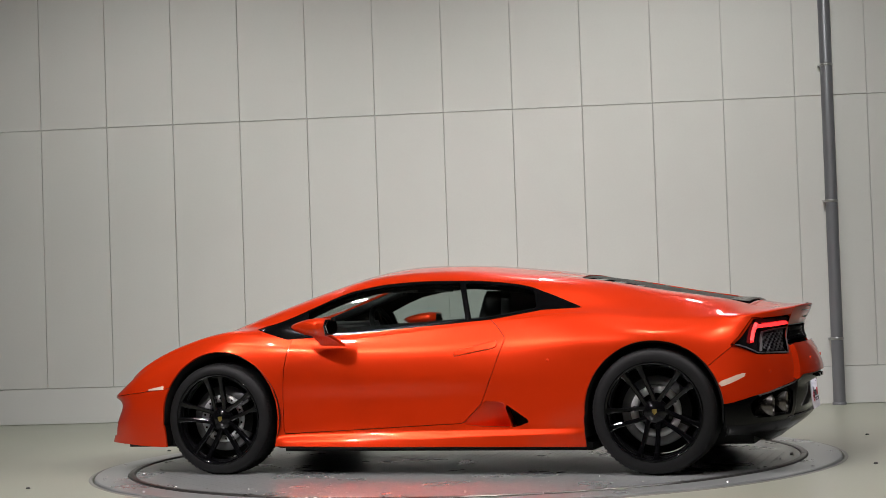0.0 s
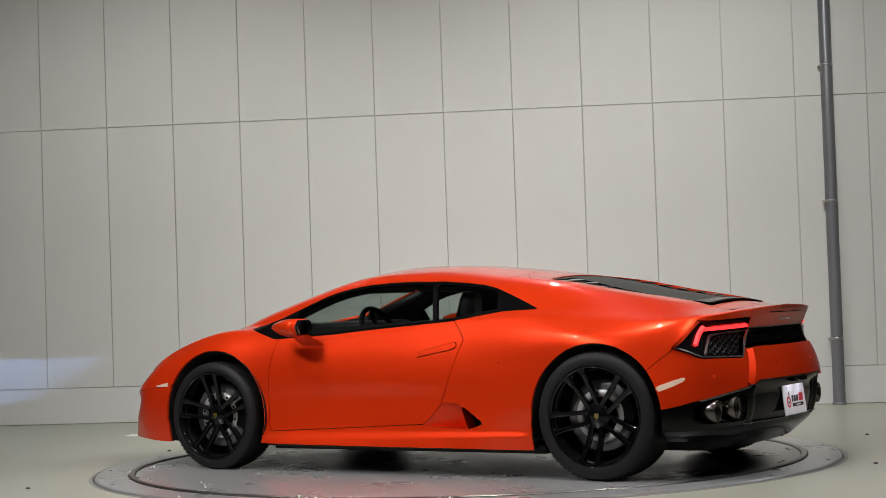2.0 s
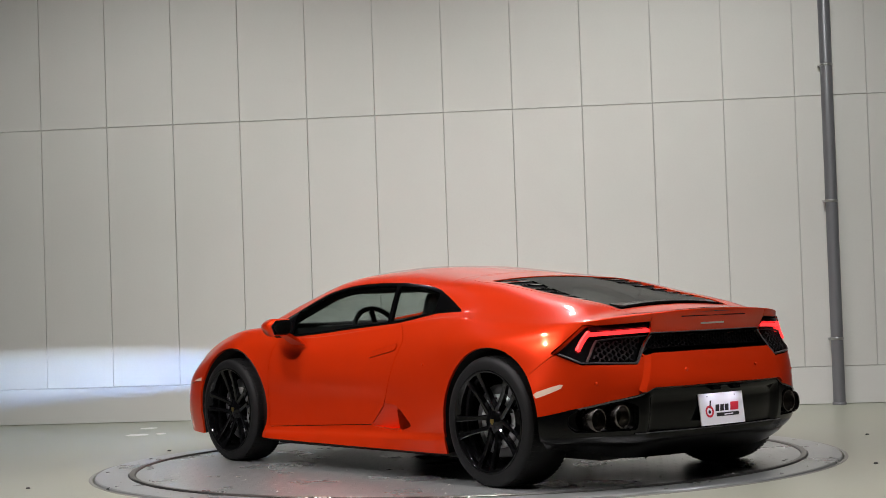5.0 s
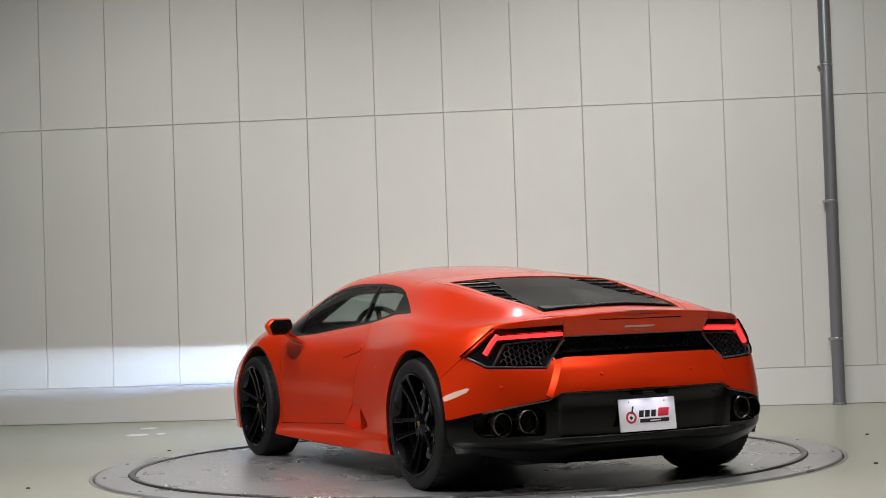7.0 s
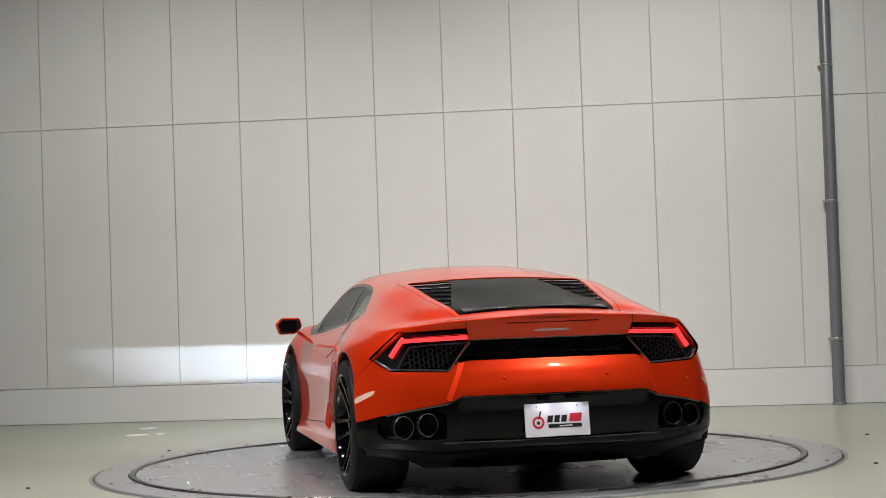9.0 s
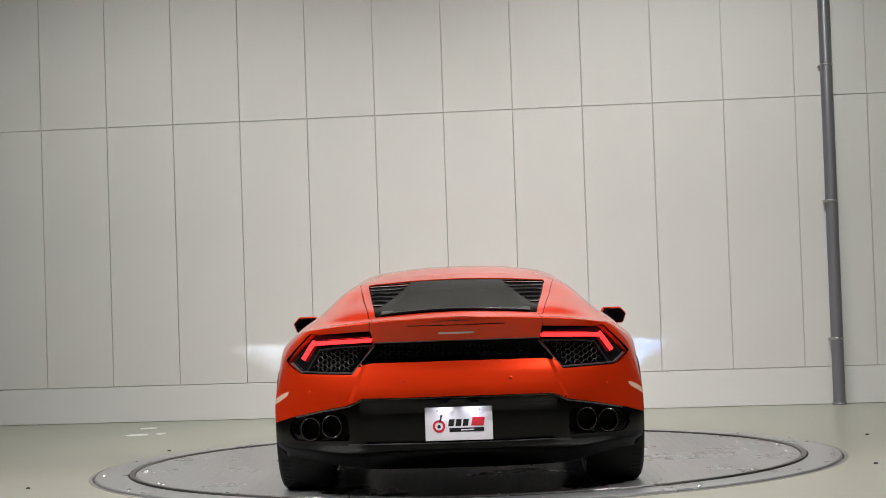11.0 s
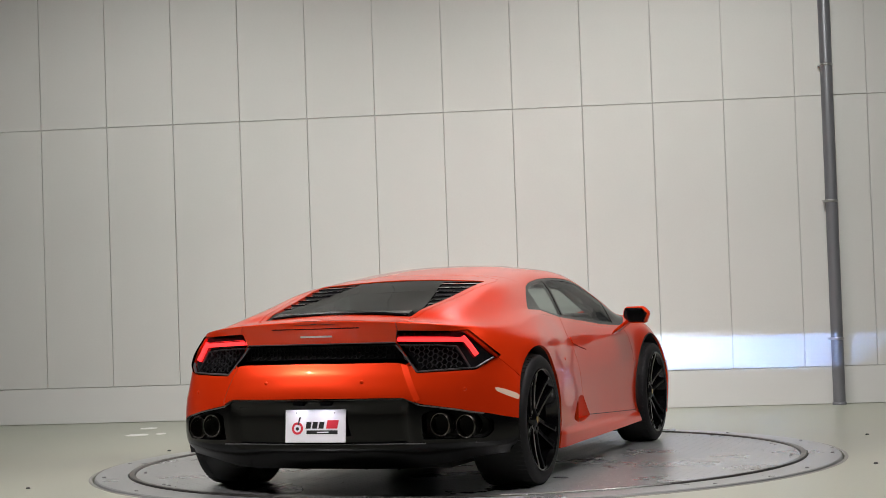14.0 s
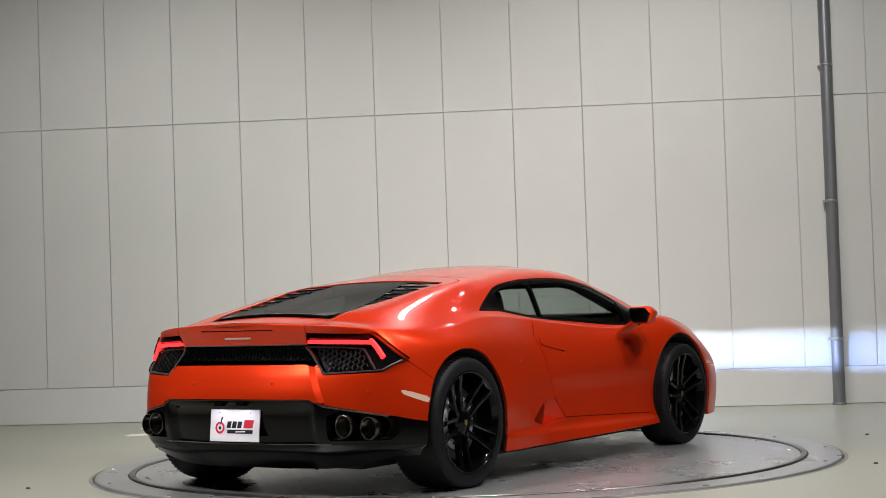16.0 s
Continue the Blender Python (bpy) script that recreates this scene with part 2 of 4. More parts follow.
# floor: sealed ring round the turntable pit, white patches painted as lamp reflections, anchor points
RING_MAT = material("pit_edge_concrete", (0.20, 0.20, 0.18), 0.45, 0, 0, 0.25, 3.0, 70, 0.15)
v, f = lathe([(R_HOLE, FLOOR_Z + 0.001), (R_HOLE + 0.010, FLOOR_Z + 0.004), (R_HOLE + 0.016, FLOOR_Z + 0.003), (R_HOLE + 0.022, FLOOR_Z)], 128, "z")
child("pit_edge", mesh_of("pit_edge", v, f, RING_MAT), floor, "darker concrete edge round the turntable pit")
# white shapes that paint lamp reflections onto the concrete
PATCH = material("floor_glint_white", (0.78, 0.78, 0.74), 0.4, 0, 0, 0.05, 6, 100)
rnd = random.Random(3)
for px, py, w_, d_ in ((-2.645, 3.00, 0.09, 0.12), (-2.69, 3.72, 0.070, 0.09), (-2.47, 3.06, 0.040, 0.08)):
    bm = bmesh.new()
    outline = []
    for k in range(18):
        a = 2 * math.pi * k / 18
        r = rnd.uniform(0.85, 1.1)
        outline.append((px + w_ * r * math.cos(a), py + d_ * r * math.sin(a), FLOOR_Z + 0.0025))
    prism(bm, outline, (0, 0, -0.002))
    part("floor_glint", bm, PATCH, floor, "white patch painted as a lamp reflection on the floor")
for px, py in ((-2.53, -0.85), (-2.11, 1.40), (2.70, 0.87), (2.30, -0.99)):
    v, f = lathe([(0.0, FLOOR_Z + 0.008), (0.010, FLOOR_Z + 0.008), (0.013, FLOOR_Z + 0.004), (0.013, FLOOR_Z)], 12, "z")
    child("floor_anchor", mesh_of("floor_anchor", v, f, HOUSING_M), floor, "small dark floor anchor", pose(px, py, 0))

# downpipe with couplings and brackets
PX = 3.20 / math.cos(math.radians(WANG))
pipe = new("conduit_pipe")
pipe.matrix_basis = WALL_M @ pose(PX, -0.095, 0)
tagged(pipe, "grey painted metal conduit pipe running up the back wall", "pipe")
v, f = lathe([(0.052, FLOOR_Z), (0.052, CEIL)], 24, "z")
child("pipe_run", mesh_of("pipe_run", v, f, PIPE), pipe)
for zz in (0.55, 1.73, 2.90, 4.1):
    v, f = lathe([(0.052, zz - 0.012), (0.056, zz - 0.010), (0.056, zz + 0.010), (0.052, zz + 0.012)], 24, "z")
    clamp = child("clamp", mesh_of("clamp", v, f, STEEL), pipe, "bright metal pipe clamp")
    bm = bmesh.new()
    box(bm, (-0.064, -0.010, zz - 0.008), (-0.045, 0.09, zz + 0.008), 0.002)
    part("clamp_foot", bm, STEEL, clamp)
v, f = lathe([(0.060, FLOOR_Z), (0.060, 0.006), (0.054, 0.012), (0.052, 0.012)], 24, "z")
child("base_collar", mesh_of("base_collar", v, f, PIPE), pipe)

# ---- turntable ----
turntable = new("turntable")
tagged(turntable, "round steel car turntable flush in the concrete floor", "turntable")
R_RAIL, R_OUT = 2.058, 2.282
v, f = lathe([(0.0, -0.1), (R_RAIL - 0.022, -0.1), (R_RAIL - 0.022, -0.003), (R_RAIL - 0.025, 0.0), (0.0, 0.0)], 160, "z")
child("deck", mesh_of("deck", v, f, DECK, False), turntable, "grey steel deck plate")
v, f = lathe([(R_RAIL + 0.024, -0.1), (R_RAIL + 0.024, 0.0), (R_OUT - 0.012, -0.001), (R_OUT - 0.004, -0.006), (R_OUT, -0.02), (R_OUT, -0.1)], 160, "z")
child("outer_ring", mesh_of("outer_ring", v, f, DECK, False), turntable, "steel outer ring plate")
segs = 16
v, f = lathe([(R_RAIL - 0.018, -0.05), (R_RAIL - 0.018, 0.004), (R_RAIL - 0.013, 0.009), (R_RAIL + 0.013, 0.009), (R_RAIL + 0.018, 0.004),
              (R_RAIL + 0.018, -0.05)], 14, "z", True, 0.0, 2 * math.pi / segs - 0.006)
rail_me = mesh_of("rail_piece", v, f, RAIL, False)
for k in range(segs):
    child("rail_piece", rail_me, turntable, m=pose(0, 0, 0, 0, 0, 360 / segs * k + 6))
bm = bmesh.new()
bmesh.ops.create_cone(bm, cap_ends=True, segments=10, radius1=0.012, radius2=0.009, depth=0.006)
bolt_me = bpy.data.meshes.new("bolt")
bm.to_mesh(bolt_me)
bm.free()
bolt_me.materials.append(STEEL)
for k in range(segs):
    for rr_, off in ((R_RAIL - 0.075, 1.2), (R_RAIL - 0.075, -1.2), (R_OUT - 0.06, 4.0)):
        a = radians(360 / segs * k + 6 + off)
        child("bolt", bolt_me, turntable, m=pose(rr_ * math.cos(a), rr_ * math.sin(a), 0.002))
# tread plate: raised lozenges in rows, one joined sheet
verts, faces = [], []
rnd = random.Random(9)
step = 0.058
n = int(R_RAIL / step)
for i in range(-n, n + 1):
    for j in range(-n, n + 1):
        x, y = i * step, j * step
        if math.hypot(x, y) > R_RAIL - 0.12:
            continue
        a = radians(45 if (i + j) % 2 else -45)
        ca, sa = math.cos(a), math.sin(a)
        b0 = len(verts)
        for lx, ly, lz in ((-0.017, 0, 0.0), (0, -0.0055, 0.0), (0.017, 0, 0.0), (0, 0.0055, 0.0), (0, 0, 0.0013)):
            verts.append((x + lx * ca - ly * sa, y + lx * sa + ly * ca, lz))
        faces += [(b0, b0 + 1, b0 + 4), (b0 + 1, b0 + 2, b0 + 4), (b0 + 2, b0 + 3, b0 + 4), (b0 + 3, b0, b0 + 4)]
tagged(child("tread_pattern", mesh_of("tread_pattern", verts, faces, DECK, False), turntable), kind="stuff")
# small pale flecks scattered over the deck and ring
verts, faces = [], []
rnd = random.Random(21)
for k in range(150):
    a, r = rnd.uniform(0, 2 * math.pi), math.sqrt(rnd.uniform(0.15, 1)) * (R_OUT - 0.05)
    if abs(r - R_RAIL) < 0.04:
        continue
    x, y, q = r * math.cos(a), r * math.sin(a), rnd.uniform(0.003, 0.008)
    b0 = len(verts)
    for c_, s_ in ((1, 0), (-.3, .9), (-.8, -.6)):
        verts.append((x + q * c_, y + q * s_ * rnd.uniform(.5, 1.2), 0.0))
    verts.append((x, y, q * rnd.uniform(.6, 1.2)))
    faces += [(b0, b0 + 1, b0 + 3), (b0 + 1, b0 + 2, b0 + 3), (b0 + 2, b0, b0 + 3)]
FLECK = material("pale_fleck", (0.75, 0.75, 0.72), 0.2, 0.3)
tagged(child("flecks", mesh_of("flecks", verts, faces, FLECK, False), turntable, "small pale flecks on the steel deck"), kind="stuff")

# ---- the car's skin: feature lines run from the nose's middle round the left side to the tail's middle ----
# (x forward, y left, z up from the ground, origin midway between the axles)
SILL_EDGE = [2.24, 0, .17, 2.23, .35, .17, 2.17, .66, .178, 1.95, .84, .175, 1.70, .92, .165, 1.31, .93, .165, .945, .925, .167, .5, .925, .163,
             0, .925, .16, -.45, .928, .159, -.935, .93, .157, -1.31, .94, .16, -1.70, .90, .21, -1.80, .78, .20, -1.86, .52, .15, -1.87, .25, .14, -1.88, 0, .14]
LOW_LINE = [2.20, 0, .29, 2.19, .35, .29, 2.125, .68, .30, 1.97, .85, .30, 1.70, .93, .30, 1.31, .945, .30, .945, .900, .27, .5, .895, .27,
            0, .90, .27, -.45, .918, .275, -.93, .945, .29, -1.31, .968, .30, -1.71, .945, .29, -1.88, .80, .29, -2.00, .52, .285, -2.05, .25, .285, -2.06, 0, .285]
MID_LINE = [2.17, 0, .41, 2.15, .35, .41, 2.09, .67, .405, 1.95, .86, .41, 1.69, .935, .45, 1.31, .95, .45, .945, .898, .42, .5, .888, .42,
            0, .89, .42, -.45, .908, .43, -.93, .95, .44, -1.31, .975, .45, -1.70, .95, .46, -1.88, .81, .45, -2.03, .52, .485, -2.085, .25, .495, -2.095, 0, .50]
WAIST_LINE = [2.26, 0, .45, 2.24, .35, .45, 2.155, .640, .452, 1.95, .845, .50, 1.67, .91, .60, 1.31, .93, .66, .95, .90, .58, .5, .893, .57,
              0, .895, .57, -.45, .905, .58, -.93, .94, .60, -1.31, .965, .63, -1.69, .92, .60, -1.86, .81, .615, -2.005, .53, .61, -2.055, .25, .62, -2.065, 0, .625]
SHOULDER = [2.24, 0, .475, 2.22, .35, .475, 2.13, .63, .482, 1.93, .82, .56, 1.66, .875, .67, 1.31, .895, .755, .95, .875, .71, .5, .868, .70,
            0, .865, .71, -.45, .868, .735, -.93, .915, .755, -1.31, .945, .755, -1.68, .882, .735, -1.82, .80, .74, -1.955, .53, .745, -1.995, .25, .75, -2.005, 0, .75]
UNDER_EDGE = [2.21, 0, .492, 2.19, .35, .492, 2.10, .61, .505, 1.91, .79, .60, 1.66, .835, .715, 1.31, .845, .81, .95, .84, .775, .5, .82, .785,
              0, .80, .822, -.45, .795, .862, -.93, .83, .875, -1.31, .875, .828, -1.69, .825, .825, -1.82, .752, .835, -1.980, .53, .856, -2.044, .25, .869, -2.056, 0, .873]
TOP_EDGE = [2.18, 0, .505, 2.16, .34, .505, 2.06, .59, .53, 1.90, .75, .63, 1.66, .79, .745, 1.31, .80, .838, .98, .80, .825, .5, .79, .812,
            0, .775, .848, -.45, .765, .89, -.93, .775, .918, -1.31, .80, .885, -1.66, .765, .865, -1.81, .72, .864, -1.985, .52, .884, -2.052, .25, .898, -2.066, 0, .902]
RAIL_LINE = [2.18, 0, .505, 2.14, .26, .53, 2.0, .44, .56, 1.85, .55, .65, 1.62, .60, .755, 1.31, .68, .846, 1.0, .73, .885, .5, .635, 1.072,
             0, .605, 1.110, -.45, .605, 1.092, -.93, .60, 1.058, -1.31, .58, .993, -1.66, .535, .934, -1.78, .50, .901, -1.93, .38, .892, -2.03, .18, .899, -2.066, 0, .902]
CROWN_LINE = [2.18, 0, .505, 2.12, .14, .545, 1.97, .22, .58, 1.80, .29, .672, 1.60, .36, .775, 1.34, .50, .862, 1.03, .58, .962, .5, .43, 1.138,
              0, .36, 1.180, -.45, .33, 1.147, -.93, .32, 1.082, -1.31, .30, 1.006, -1.66, .28, .945, -1.78, .27, .922, -1.92, .20, .902, -2.025, .10, .901, -2.066, 0, .902]
SPINE = [2.18, 0, .505, 2.12, 0, .55, 1.96, 0, .59, 1.78, 0, .685, 1.58, 0, .79, 1.38, 0, .872, 1.07, 0, .995, .5, 0, 1.176,
         0, 0, 1.199, -.45, 0, 1.161, -.93, 0, 1.090, -1.31, 0, 1.018, -1.65, 0, .955, -1.78, 0, .932, -1.92, 0, .907, -2.02, 0, .902, -2.066, 0, .902]
LINES = np.array([SILL_EDGE, LOW_LINE, MID_LINE, WAIST_LINE, SHOULDER, UNDER_EDGE, TOP_EDGE, RAIL_LINE, CROWN_LINE, SPINE]).reshape(10, 17, 3)
V_RAIL = 7.0


def smooth_run(knots, pts, at):
    """Cubic through pts (first axis) at the knots, with finite-difference tangents."""
    k = np.asarray(knots, float)
    d = (pts[1:] - pts[:-1]) / (k[1:] - k[:-1])[:, None, None]
    tan = np.empty_like(pts)
    h = k[1:] - k[:-1]
    w0, w1 = h[1:, None, None], h[:-1, None, None]
    tan[1:-1] = (d[:-1] * w0 + d[1:] * w1) / (w0 + w1)
    tan[0], tan[-1] = d[0], d[-1]
    i = np.clip(np.searchsorted(k, at, "right") - 1, 0, len(k) - 2)
    hh = (k[i + 1] - k[i])
    u = (at - k[i]) / hh
    u2, u3 = u * u, u * u * u
    a, b, c, e = 2 * u3 - 3 * u2 + 1, u3 - 2 * u2 + u, -2 * u3 + 3 * u2, u3 - u2
    sh = (slice(None), None, None)
    return a[sh] * pts[i] + (b * hh)[sh] * tan[i] + c[sh] * pts[i + 1] + (e * hh)[sh] * tan[i + 1]


def knots_of(pts):
    return np.concatenate([[0], np.cumsum(np.linalg.norm(np.diff(pts, axis=0), axis=1) ** 0.8)])


def skin():
    ks = knots_of(LINES[3])
    at = np.concatenate([np.linspace(ks[i], ks[i + 1], n, endpoint=False)
                         for i, n in enumerate((8, 10, 12, 16, 22, 22, 24, 26, 26, 26, 22, 26, 14, 14, 14, 8))] + [[ks[-1]]])
    lines = LINES.copy()
    # straight across the centre: mirror one station each side for level tangents
    flip = np.array([1, -1, 1])
    ext = np.concatenate([lines[:, 1:2] * flip, lines, lines[:, -2:-1] * flip], axis=1).transpose(1, 0, 2)
    kx = np.concatenate([[-ks[1]], ks, [2 * ks[-1] - ks[-2]]])
    rows = smooth_run(kx, ext, at)                         # samples x lines x 3
    kv = np.arange(10.0)
    full_k = np.concatenate([kv, 18 - kv[:-1][::-1]])
    vat_half = np.concatenate([np.linspace(i, i + 1, n, endpoint=False) for i, n in enumerate((8, 9, 9, 9, 8, 4, 14, 14, 12))])
    vat = np.concatenate([vat_half, [9.0], 18 - vat_half[::-1]])
    both = np.concatenate([rows, rows[:, :-1][:, ::-1] * flip], axis=1).transpose(1, 0, 2)
    grid = smooth_run(full_k, both, vat)                   # across x along x 3
    return grid, at, vat


GRID, S_AT, V_AT = skin()
NV, NS = GRID.shape[:2]

gx, gy, gz = GRID[..., 0], GRID[..., 1], GRID[..., 2]
# the rocker: a step along the sill with a narrow ledge
rock = np.clip((0.215 + (0.9 - gx) * 0.022 - gz) / 0.016, 0, 1) * np.clip((0.95 - gx) / 0.05, 0, 1) * np.clip((gx + 0.95) / 0.10, 0, 1)
GRID[..., 1] += np.sign(gy) * 0.016 * rock * (np.abs(gy) > 0.7)
# the plate's bay under the bumper's ledge
bay = np.clip((0.50 - np.abs(gy)) / 0.04, 0, 1) * np.clip((gz - 0.275) / 0.012, 0, 1) * np.clip((0.478 - gz) / 0.012, 0, 1) * (gx < -1.85)
GRID[..., 0] += 0.030 * bay

du = np.gradient(GRID, axis=1)
dv = np.gradient(GRID, axis=0)
NRM = np.cross(du, dv)
ln = np.linalg.norm(NRM, axis=2, keepdims=True)
NRM = np.where(ln > 1e-9, NRM / np.maximum(ln, 1e-9), np.array([0, 0, 1.0]))
# the fans at the nose's and tail's middle take their neighbours' normals
fan = (V_AT > 6.02) & (V_AT < 11.98)
NRM[fan, -9:] = NRM[fan, -10:-9]
NRM[fan, :6] = NRM[fan, 6:7]
mid_i, mid_j = 30, NS // 2
if NRM[mid_i, mid_j, 1] < 0:
    NRM = -NRM
ssg, vvg = np.meshgrid(S_AT, V_AT)
ATTR = np.concatenate([GRID, NRM, ssg[..., None], vvg[..., None]], axis=2).reshape(-1, 8)
# weld the halves along the nose's and the tail's middle
weld, first = list(range(NV * NS)), {}
for j in (0, NS - 1):
    for i in range(NV):
        key = (j, *np.round(GRID[i, j], 5))
        weld[i * NS + j] = first.setdefault(key, i * NS + j)
        ATTR[i * NS + j, 4] = 0.0
FACES = []
for i in range(NV - 1):
    for j in range(NS - 1):
        a = i * NS + j
        q = []
        for w in (a, a + 1, a + NS + 1, a + NS):
            if weld[w] not in q:
                q.append(weld[w])
        FACES.append(tuple(q) if len(q) > 2 else None)
p0, p1, p2 = (ATTR[FACES[mid_i * (NS - 1) + mid_j][q], :3] for q in range(3))
FACES = [q for q in FACES if q]
if np.cross(p1 - p0, p2 - p0)[1] < 0:
    FACES = [tuple(reversed(q)) for q in FACES]


def clip(sheet, val):
    """The part of a sheet (attributes, faces) where val >= 0, cut cleanly along val = 0."""
    at, faces = sheet
    keep = val >= 0
    out_v, index, cuts, out_f = [], {}, {}, []

    def vert(i):
        if i not in index:
            index[i] = len(out_v)
            out_v.append(at[i])
        return index[i]

    def cut(i, j):
        key = (i, j) if i < j else (j, i)
        if key not in cuts:
            t = val[key[0]] / (val[key[0]] - val[key[1]])
            cuts[key] = len(out_v)
            out_v.append(at[key[0]] * (1 - t) + at[key[1]] * t)
        return cuts[key]

    kl = keep.tolist()
    for f in faces:
        flags = [kl[i] for i in f]
        if all(flags):
            out_f.append(tuple(vert(i) for i in f))
        elif any(flags):
            poly = []
            for q in range(len(f)):
                i, j = f[q], f[(q + 1) % len(f)]
                if flags[q]:
                    poly.append(vert(i))
                if flags[q] != flags[(q + 1) % len(f)]:
                    poly.append(cut(i, j))
            if len(poly) >= 3:
                out_f.append(tuple(poly))
    return (np.array(out_v) if out_v else np.zeros((0, 8)), out_f)


def inside(a, b, poly):
    """Signed distance to a closed outline in the plane, positive within."""
    poly = np.asarray(poly, float)
    best = np.full(a.shape, 1e9)
    odd = np.zeros(a.shape, bool)
    for (x1, y1), (x2, y2) in zip(poly, np.roll(poly, -1, axis=0)):
        ex, ey = x2 - x1, y2 - y1
        t = np.clip(((a - x1) * ex + (b - y1) * ey) / max(1e-12, ex * ex + ey * ey), 0, 1)
        best = np.minimum(best, np.hypot(a - x1 - t * ex, b - y1 - t * ey))
        if y1 != y2:
            odd ^= ((y1 > b) != (y2 > b)) & (a < x1 + (b - y1) * ex / ey)
    return np.where(odd, best, -best)


def sheet_mesh(name, sheet, mat, rim=0.014, push=0.0):
    """A panel with a turned-in rim from a cut sheet."""
    at, faces = sheet
    pos = at[:, :3] + at[:, 3:6] * push
    nrm = at[:, 3:6] / np.maximum(1e-9, np.linalg.norm(at[:, 3:6], axis=1, keepdims=True))
    count = {}
    for f in faces:
        for q in range(len(f)):
            i, j = f[q], f[(q + 1) % len(f)]
            key = (min(i, j), max(i, j))
            count[key] = (count.get(key, (0, 0))[0] + 1, (i, j))
    verts, norms, fs = list(pos), list(nrm), list(faces)
    if rim:
        for key, (n, (i, j)) in count.items():
            if n != 1 or np.linalg.norm(pos[i] - pos[j]) < 1e-5:
                continue
            e = pos[j] - pos[i]
            side_n = np.cross(e, nrm[i])
            side_n = side_n / max(1e-9, np.linalg.norm(side_n))
            b = len(verts)
            verts += [pos[i], pos[j], pos[j] - nrm[j] * rim, pos[i] - nrm[i] * rim]
            norms += [side_n] * 4
            fs.append((b + 1, b, b + 3, b + 2))
    return mesh_of(name, verts, fs, mat, True, norms)


GAP = 0.0021
HUB_F, HUB_R = (1.31, 0.330), (-1.31, 0.345)


def arch(at):
    x, z = at[:, 0], at[:, 2]
    f = 1 - np.hypot((x - HUB_F[0]) / 0.366, (z - 0.335) / 0.392)
    r = 1 - np.hypot((x - HUB_R[0]) / 0.388, (z - 0.345) / 0.390)
    out = np.maximum(f, r) * 0.37
    under = np.where((np.abs(x - HUB_F[0]) < 0.358) | (np.abs(x - HUB_R[0]) < 0.385), 0.34 - z, -1)
    return np.where(np.abs(at[:, 1]) > 0.55, np.maximum(out, np.minimum(under, 0.05)), -1.0)


def flank(at, poly, top_v=V_RAIL):
    v = np.minimum(at[:, 7], 18 - at[:, 7])
    return np.minimum(inside(at[:, 0], at[:, 2], poly), (top_v - v) * 0.30)


def tail(at, poly):
    return np.minimum(inside(np.abs(at[:, 1]), at[:, 2], poly), np.minimum(-1.62 - at[:, 0], 0.5))


def above(at, poly):
    v = np.minimum(at[:, 7], 18 - at[:, 7])
    return np.minimum(inside(at[:, 0], np.abs(at[:, 1]), poly), (v - 5.6) * 0.05)


WINDOW_LINE = [(1.12, .852), (.96, .905), (.80, .967), (.66, 1.023), (.54, 1.060), (.42, 1.083), (.32, 1.096), (.18, 1.104), (.04, 1.106), (-.2, 1.100),
               (-.36, 1.086), (-.48, 1.070), (-.57, 1.050), (-.70, 1.002), (-.895, .924), (-.80, .921), (-.66, .917), (-.328, .868), (.223, .829), (.50, .806), (.69, .796), (.90, .787)]
DOOR_LINE = [(.845, .90), (.86, .79), (.885, .70), (.897, .62), (.906, .46), (.905, .27), (.897, .237), (.35, .262), (-.19, .288), (-.215, .296), (-.315, .398),
             (-.39, .58), (-.455, .765), (-.40, .83), (-.352, .869), (-.30, .90), (.5, .9)]
INTAKE_LINE = [(-.452, .402), (-.605, .300), (-.59, .289), (-.495, .262)]
SCOOP_LINE = [(-.312, .402), (-.335, .412), (-.40, .412), (-.452, .402), (-.495, .262), (-.30, .272), (-.203, .284)]
HANDLE_LINE = [(-.150, .667), (-.155, .690), (-.170, .701), (-.400, .752), (-.414, .742), (-.410, .722), (-.395, .711)]
GLASS_LINE = [(-.79, .0), (-.80, .33), (-.83, .493), (-.87, .500), (-1.30, .463), (-1.775, .415), (-1.785, .0), (-1.78, -.3), (-.79, -.3)]
COVER_LINE = [(-.62, 0), (-.64, .40), (-.72, .535), (-.80, .552), (-1.30, .505), (-1.79, .448), (-1.80, 0), (-1.8, -.3), (-.62, -.3)]
SCREEN_LINE = [(1.44, 0), (1.38, .34), (1.20, .555), (1.10, .585), (.66, .50), (.61, .40), (.60, .0), (.60, -.3), (1.44, -.3)]
HOOD_LINE = [(2.06, 0), (2.02, .30), (1.88, .56), (1.50, .68), (1.22, .70), (1.42, .40), (1.49, .0), (1.49, -.3), (2.06, -.3)]
LAMP_LINE = [(.418, .790), (.432, .846), (.735, .832), (.80, .770), (.868, .697), (.80, .640), (.528, .632)]
GRILLE_LINE = [(-.3, .789), (.414, .789), (.50, .665), (.44, .687), (-.3, .689)]
BUMPER_LINE = [(-.3, .515), (.478, .512), (.545, .479), (.70, .452), (.86, .415), (.99, .370), (.99, .05), (-.3, .05)]
PIPE_LINE = [(.548, .300), (.555, .425), (.60, .446), (.72, .440), (.83, .412), (.868, .385), (.868, .33), (.835, .298)]
FRONT_LAMP = [(2.06, .54), (1.62, .68), (1.60, .79), (1.86, .775), (2.02, .70), (2.08, .60)]
NOSE_INTAKE = [(.28, .20), (.30, .36), (.52, .40), (.74, .34), (.74, .22)]
